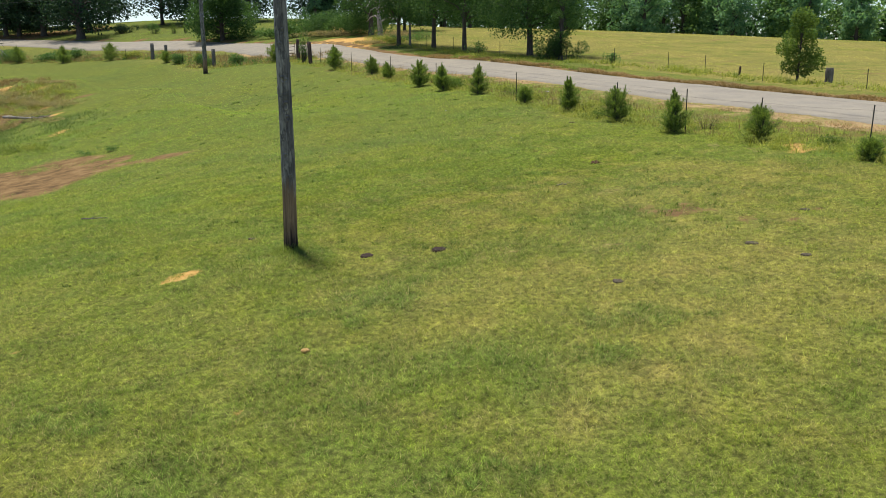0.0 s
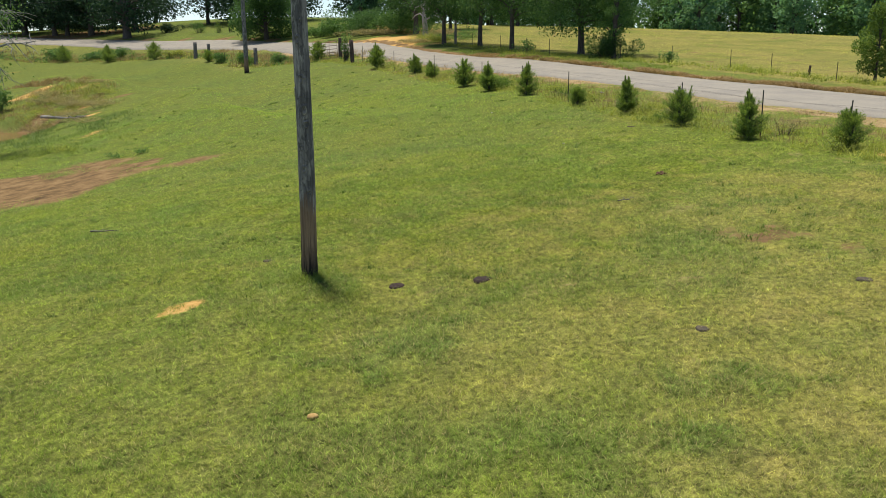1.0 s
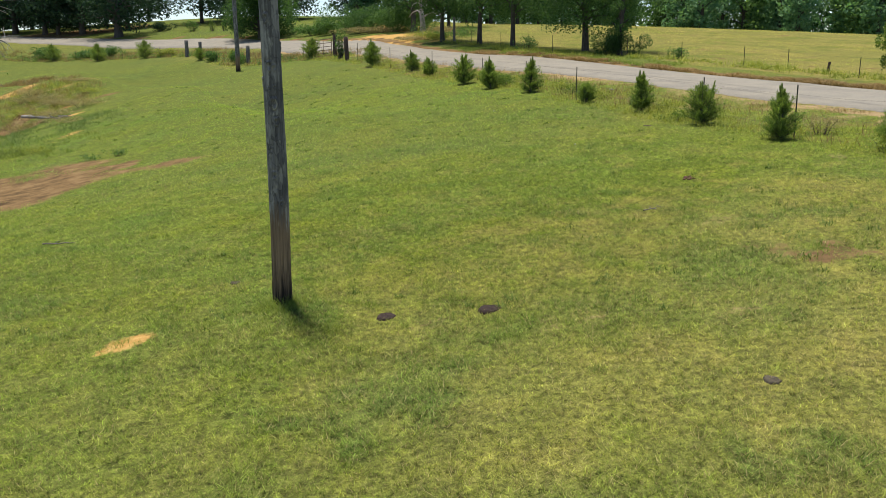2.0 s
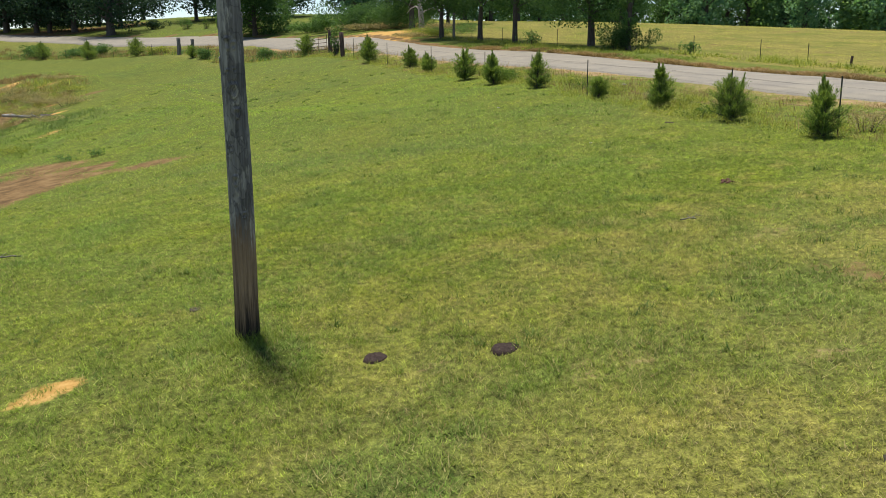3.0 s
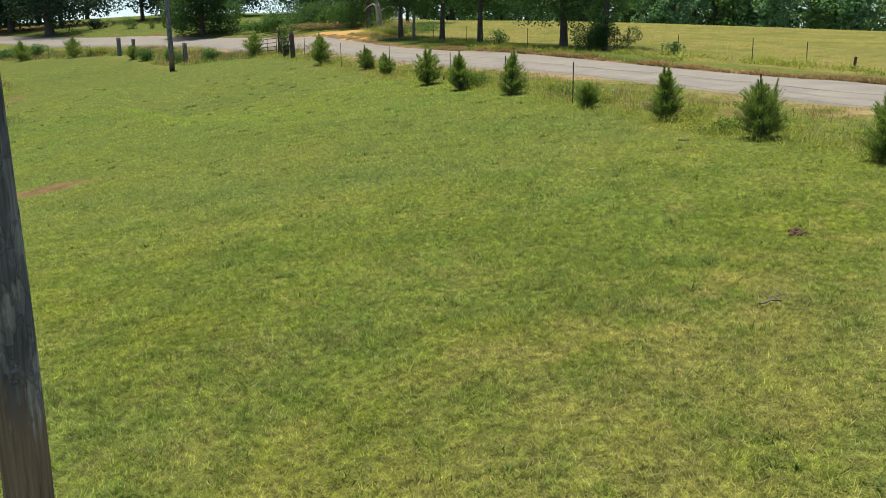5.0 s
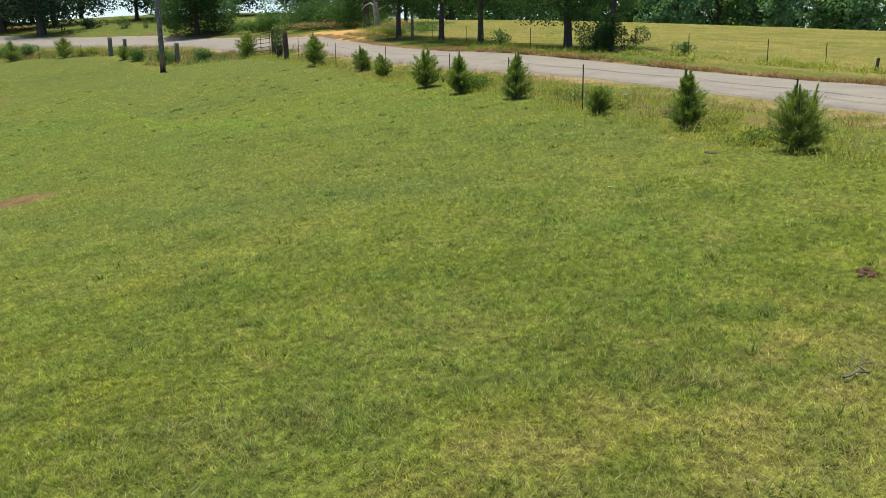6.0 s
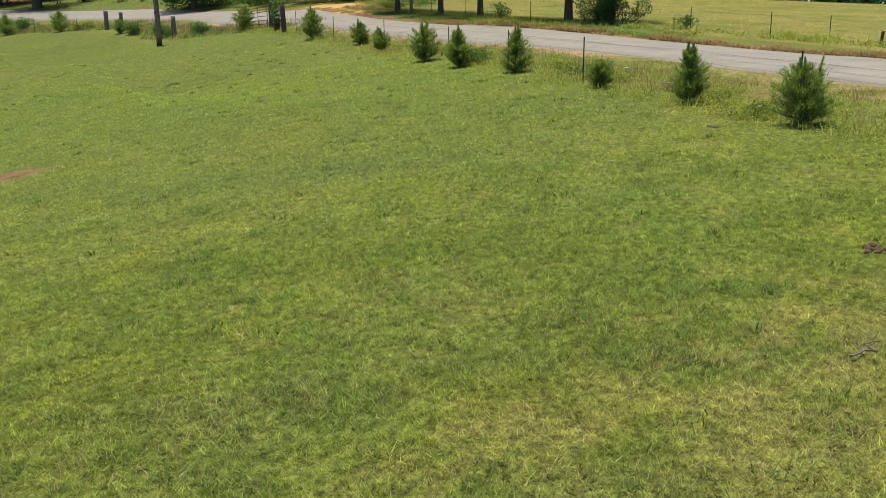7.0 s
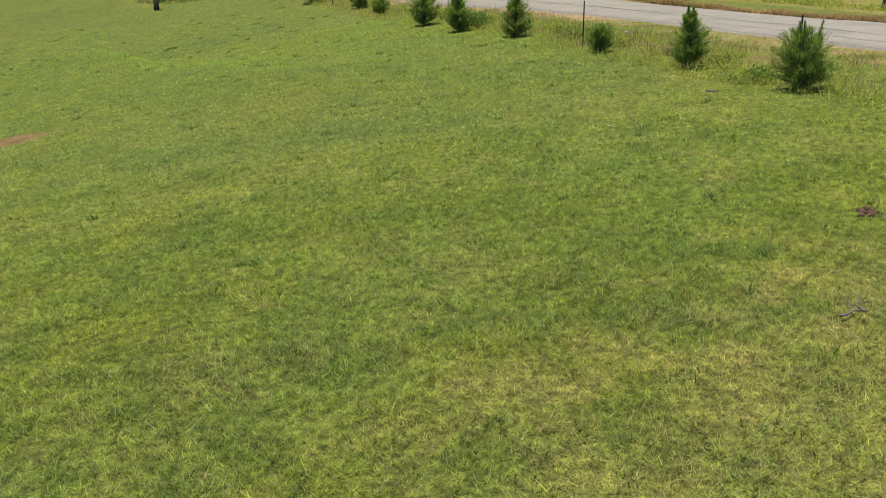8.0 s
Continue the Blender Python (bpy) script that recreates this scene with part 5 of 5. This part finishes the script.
bush("vine_thicket", -10.7, 106.5, 4.59, 3.06, 2.65, 0.2, 7000, 1, M_VINE, "tangled green vine thicket beside the lane")
bush("vine_thicket", -14.4, 109, 4.62, 3.59, 3.08, 0.2, 8000, 2, M_OAK, "tangled green vine thicket beside the lane")
bush("vine_thicket", -18.2, 112.7, 3.75, 2.71, 2.08, 0.2, 4200, 41, M_VINE, "tangled green vine thicket beside the lane")
bush("vine_thicket", -21.7, 115.6, 3.39, 2.33, 1.48, 0.2, 2600, 42, M_VINE, "tangled green vine thicket beside the lane")
bush("vine_thicket", -12.9, 105.9, 5.16, 1.45, 0.93, 0.16, 3000, 43, M_DRY_BRUSH, "tangled green vine thicket beside the lane")
bush("vine_thicket", -8.3, 108, 4.04, 3.03, 3.23, 0.2, 6400, 44, M_VINE, "tangled green vine thicket beside the lane")
bush("shrub", 8.3, 62.4, 1.47, 1.26, 1.36, 0.1, 6500, 3, M_OAK, "dark shrub at the foot of a tree")
bush("shrub", 11.6, 59.6, 0.73, 0.52, 0.73, 0.11, 500, 4, M_VINE, "small green shrub at the field fence")
bush("shrub", -11.9, 75.8, 0.59, 0.59, 2.46, 0.14, 650, 5, M_VINE, "leafy shoot growing between the gate posts")
bush("shrub", 2.9, 69.8, 0.89, 0.89, 1, 0.13, 500, 6, M_VINE, "small green shrub at the field fence")
bush("shrub", 0.8, 48.1, 0.84, 0.84, 0.58, 0.08, 900, 7, M_LIGHT_LEAF, "low light green shrub by the fence")
bush("shrub", -39.9, 71.0, 1.6, 1.4, 2.0, 0.18, 1700, 8, M_VINE, "green shrub at the edge of the pond")


def pond(x, y, rx, ry, z):
    g = Geo()
    n = 40
    t = np.arange(n) * 2 * np.pi / n
    q = 1 + 0.12 * np.sin(3 * t) + 0.07 * np.sin(5 * t + 1)
    g.add(np.vstack([[(x, y, z)], np.column_stack([x + rx * q * np.cos(t), y + ry * q * np.sin(t), np.full(n, z)])]), [(0, 1 + k, 1 + (k + 1) % n) for k in range(n)])
    tagged(new("pond_water", g.mesh("pond_water", M_WATER)), "small muddy brown farm pond", "pond", kind="structure")


pond(-37, 62.5, 6.3, 6.3, -1.32)


def wire_span(a, b, sag, r, label):
    g = Geo()
    t = np.linspace(0, 1, 30)
    a, b = np.array(a, float), np.array(b, float)
    g.tube(a + (b - a) * t[:, None] - np.array([0, 0, 1]) * (sag * 4 * t * (1 - t))[:, None], r, 5)
    tagged(new("power_line", g.mesh("power_line", M_STEEL)), label, "cable", "power lines")


wire_span((-22.85, 84.4, 11.2), (-95, 118, 12), 1.2, 0.02, "black overhead cable hanging from the pole")


# ---- bare tree and brush at the pond ----
def bare_tree(x, y, height, spread, seed, label):
    rng = np.random.default_rng(seed)
    root = thing("bare_tree", x, y, label, "tree")
    g = Geo()

    def grow(p, d, length, r, depth):
        n = 5
        pts = [p]
        for _ in range(n):
            d = d + rng.normal(size=3) * 0.16 + np.array([0, 0, -0.05 * (3 - depth)])
            d = d / np.linalg.norm(d)
            pts.append(pts[-1] + d * length / n)
        g.tube(pts, np.linspace(r, r * 0.45, n + 1), 6, caps=False)
        if depth:
            for _ in range(4):
                k = rng.integers(2, n + 1)
                q = d + rng.normal(size=3) * 0.75
                grow(pts[k], q / np.linalg.norm(q), length * (0.5 + 0.3 * rng.random()), r * 0.45, depth - 1)

    g.tube([(0, 0, -0.3), (0.1, 0, height * 0.4), (0.25, 0.1, height)], [0.2, 0.17, 0.08], 9)
    for k in range(9):
        a = k * 2.4
        grow(np.array([0.1, 0.03, height * (0.62 + 0.045 * k)]), np.array([math.cos(a), math.sin(a), 0.3]), spread * (0.7 + 0.4 * rng.random()), 0.09, 2)
    part("trunk", g, M_PALE_BARK, root)
    c = np.vstack([np.array(q) + rng.normal(size=(900, 3)) * np.array([0.8, 0.8, 0.6]) for q in ((0.1, -0.4, 5.2), (-0.8, 0.3, 4.7), (-1.5, 0, 5.5), (0.9, 0.6, 7.6))])
    geo = Geo()
    leaves(geo, rng, c, 0.15)
    part("foliage", geo, M_VINE, root, smooth=False)
    return root


bare_tree(-28.4, 49.8, 9.5, 3.2, 3, "half dead grey tree with drooping bare branches")
bush("shrub", -36.0, 72.0, 2.0, 1.2, 0.55, 0.08, 2200, 9, M_DRY_BRUSH, "scrubby grey-green brush on the pond bank")
bush("shrub", -32.3, 70.0, 2.8, 1.6, 0.55, 0.08, 2200, 10, M_DRY_BRUSH, "scrubby green brush on the pond bank")
bush("shrub", -33.6, 66.2, 2.6, 1.4, 0.8, 0.11, 1300, 11, M_DRY_BRUSH, "grey-brown dead brush on the pond bank")
bush("shrub", -31.6, 66.0, 2.2, 1.2, 0.7, 0.1, 1000, 12, M_DRY_BRUSH, "grey-brown dead brush above the log")
bush("shrub", -23.2, 48.0, 1.4, 0.7, 0.45, 0.08, 500, 25, M_WEED, "yellow-green weed clump at the mud edge")
bush("shrub", -17.0, 43.6, 0.5, 0.4, 0.35, 0.07, 260, 13, M_VINE, "small dark weed clump at the mud edge")
bush("shrub", -18.1, 43.4, 0.4, 0.35, 0.28, 0.07, 200, 14, M_VINE, "small dark weed clump at the mud edge")
bush("shrub", -51.8, 116.4, 2.49, 1.66, 1.24, 0.19, 1980, 15, M_VINE, "green shrub in the fence row")
bush("shrub", -58.2, 118.3, 2.66, 1.84, 1.53, 0.2, 2200, 16, M_VINE, "green shrub in the fence row")
bush("shrub", -47.7, 114.5, 1.68, 1.26, 1.47, 0.17, 1540, 17, M_VINE, "green shrub in the fence row")
bush("shrub", -38.5, 108.1, 1.71, 1.07, 0.96, 0.15, 1320, 18, M_WEED, "yellow-green shrub in the fence row")
bush("shrub", -29, 96.4, 1.13, 0.81, 1.09, 0.1, 2600, 19, M_VINE, "leafy weed clump at the pasture fence")
bush("shrub", -25.1, 92.9, 1.22, 0.88, 1.27, 0.1, 3000, 20, M_VINE, "leafy weed clump at the pasture fence")
bush("shrub", -20.7, 88.8, 1.14, 0.79, 1.17, 0.1, 2600, 21, M_VINE, "leafy weed clump at the pasture fence")
for k, (x, y, sx, h, mat, label) in enumerate([
        (-36.6, 73.4, 2.6, 0.55, M_DRY_BRUSH, "grey-brown dead brush on the pond bank"), (-33.2, 71.6, 3, 0.61, M_DRY_BRUSH, "grey-brown dead brush on the pond bank"),
        (-31.9, 73.1, 2.2, 0.44, M_WEED, "scrubby yellow-green weeds on the pond bank"), (-29.8, 67.8, 2.2, 0.7, M_DRY_BRUSH, "grey-brown dead brush on the pond bank"),
        (-35, 69, 2, 0.45, M_WEED, "scrubby green brush on the pond bank"), (-28, 61, 2.6, 0.45, M_DRY_BRUSH, "low grey brush below the log"),
        (-34.0, 75.5, 2.0, 0.28, M_DRY_BRUSH, "grey-brown dead brush on the pond bank")]):
    bush("shrub", x, y, sx, 1.7, h, 0.09, 1000, 50 + k, mat, label)
for k, (x, y, sx, h, mat, label) in enumerate([
        (-6.1, 91.4, 2.62, 0.71, M_WEED, "tall yellow-green weeds on the lane bank"), (-4.9, 89.2, 2.48, 0.62, M_WEED, "tall yellow-green weeds on the lane bank"),
        (-7.1, 89.2, 2.24, 0.45, M_DRY_BRUSH, "dry brown weeds on the lane bank"), (-3.3, 91.3, 2.65, 0.71, M_VINE, "green weeds on the lane bank"), (-4.8, 94.2, 2.75, 0.84, M_DRY_BRUSH, "dry brown brush beside the dirt lane"), (-2.3, 94, 2.78, 0.85, M_VINE, "green brush beside the dirt lane")]):
    bush("shrub", x, y, sx, 1.4, h, 0.1, 1800, 70 + k, mat, label)
rng = np.random.default_rng(77)
for k in range(15):
    x, y = FENCE_LINE[7 + int(2.2 * k)] + rng.normal(size=2) * 0.35 + (0.5, 0.2)
    bush("weed_clump", x, y, 0.5 + 0.3 * rng.random(), 0.45, 0.35 + 0.25 * rng.random(), 0.055, 520, 90 + k, (M_WEED, M_LIGHT_LEAF, M_WEED, M_DRY_BRUSH)[k % 4], ("yellow-green", "fresh green", "yellow-green", "dry brown")[k % 4] + " weed clump beside the wire fence")


# ---- weeds on the rise and a dead snag at the lane ----
bush("shrub", -44.4, 136.2, 1.3, 1.0, 1.6, 0.16, 700, 101, M_VINE, "small leafy shrub on the roadside bank")
bush("shrub", -40.7, 134.0, 0.5, 0.5, 1.7, 0.14, 240, 102, M_LIGHT_LEAF, "tall thin weed on the roadside bank")
bush("shrub", -38.6, 133.2, 0.5, 0.5, 1.4, 0.14, 200, 103, M_LIGHT_LEAF, "tall thin weed on the roadside bank")
bush("shrub", -50.8, 139.9, 2.4, 1.4, 1.5, 0.2, 1500, 104, M_PINE, "dark low shrub on the roadside bank")


def snag(x, y, height, seed, label):
    """A broken grey trunk with bent bare limbs and vines at its foot."""
    rng = np.random.default_rng(seed)
    root = thing("dead_snag", x, y, label, "tree")
    g = Geo()
    g.tube([(0, 0, -0.3), (0.05, 0, 0.6), (-0.1, 0.05, height * 0.55), (0.1, 0.1, height)], [0.42, 0.3, 0.24, 0.1], 10)
    part("trunk", g, M_PALE_BARK, root)
    for k in range(9):
        a = 2.4 * k
        out, up = 0.9 + 1.2 * rng.random(), height * (0.4 + 0.06 * k)
        pts = [(0, 0, up), (0.5 * out * math.cos(a), 0.5 * out * math.sin(a), up + 0.5), (out * math.cos(a), out * math.sin(a), up + 0.3), (1.4 * out * math.cos(a), 1.4 * out * math.sin(a), up - 0.6 * rng.random())]
        g = Geo()
        g.tube(pts, [0.1, 0.075, 0.05, 0.02], 6)
        part("limb", g, M_PALE_BARK, root)
    geo = Geo()
    c = rng.normal(size=(1500, 3)) * np.array([0.9, 0.9, 0.5]) + np.array([0.4, 0, 0.6])
    leaves(geo, rng, c[c[:, 2] > 0.03], 0.12)
    part("vines", geo, M_VINE, root, "green vines round the foot", smooth=False)
    return root


snag(-6.7, 96.6, 4.2, 5, "grey broken dead tree trunk beside the dirt lane")
bush("shrub", -78, 160, 6, 2, 1.6, 0.3, 2000, 105, M_PINE, "dark undergrowth below the pines")
bush("shrub", -95, 166, 7, 2, 2.2, 0.3, 2200, 106, M_PINE, "dark undergrowth below the pines")
bush("shrub", -107, 168, 6, 2, 2.4, 0.3, 2000, 107, M_VINE, "green undergrowth below the pines")
bush("shrub", -86, 172, 7, 2, 3.0, 0.35, 2200, 108, M_PINE, "dark undergrowth below the pines")
bush("shrub", -98, 178, 7, 2, 3.4, 0.35, 2200, 109, M_PINE, "dark undergrowth below the pines")
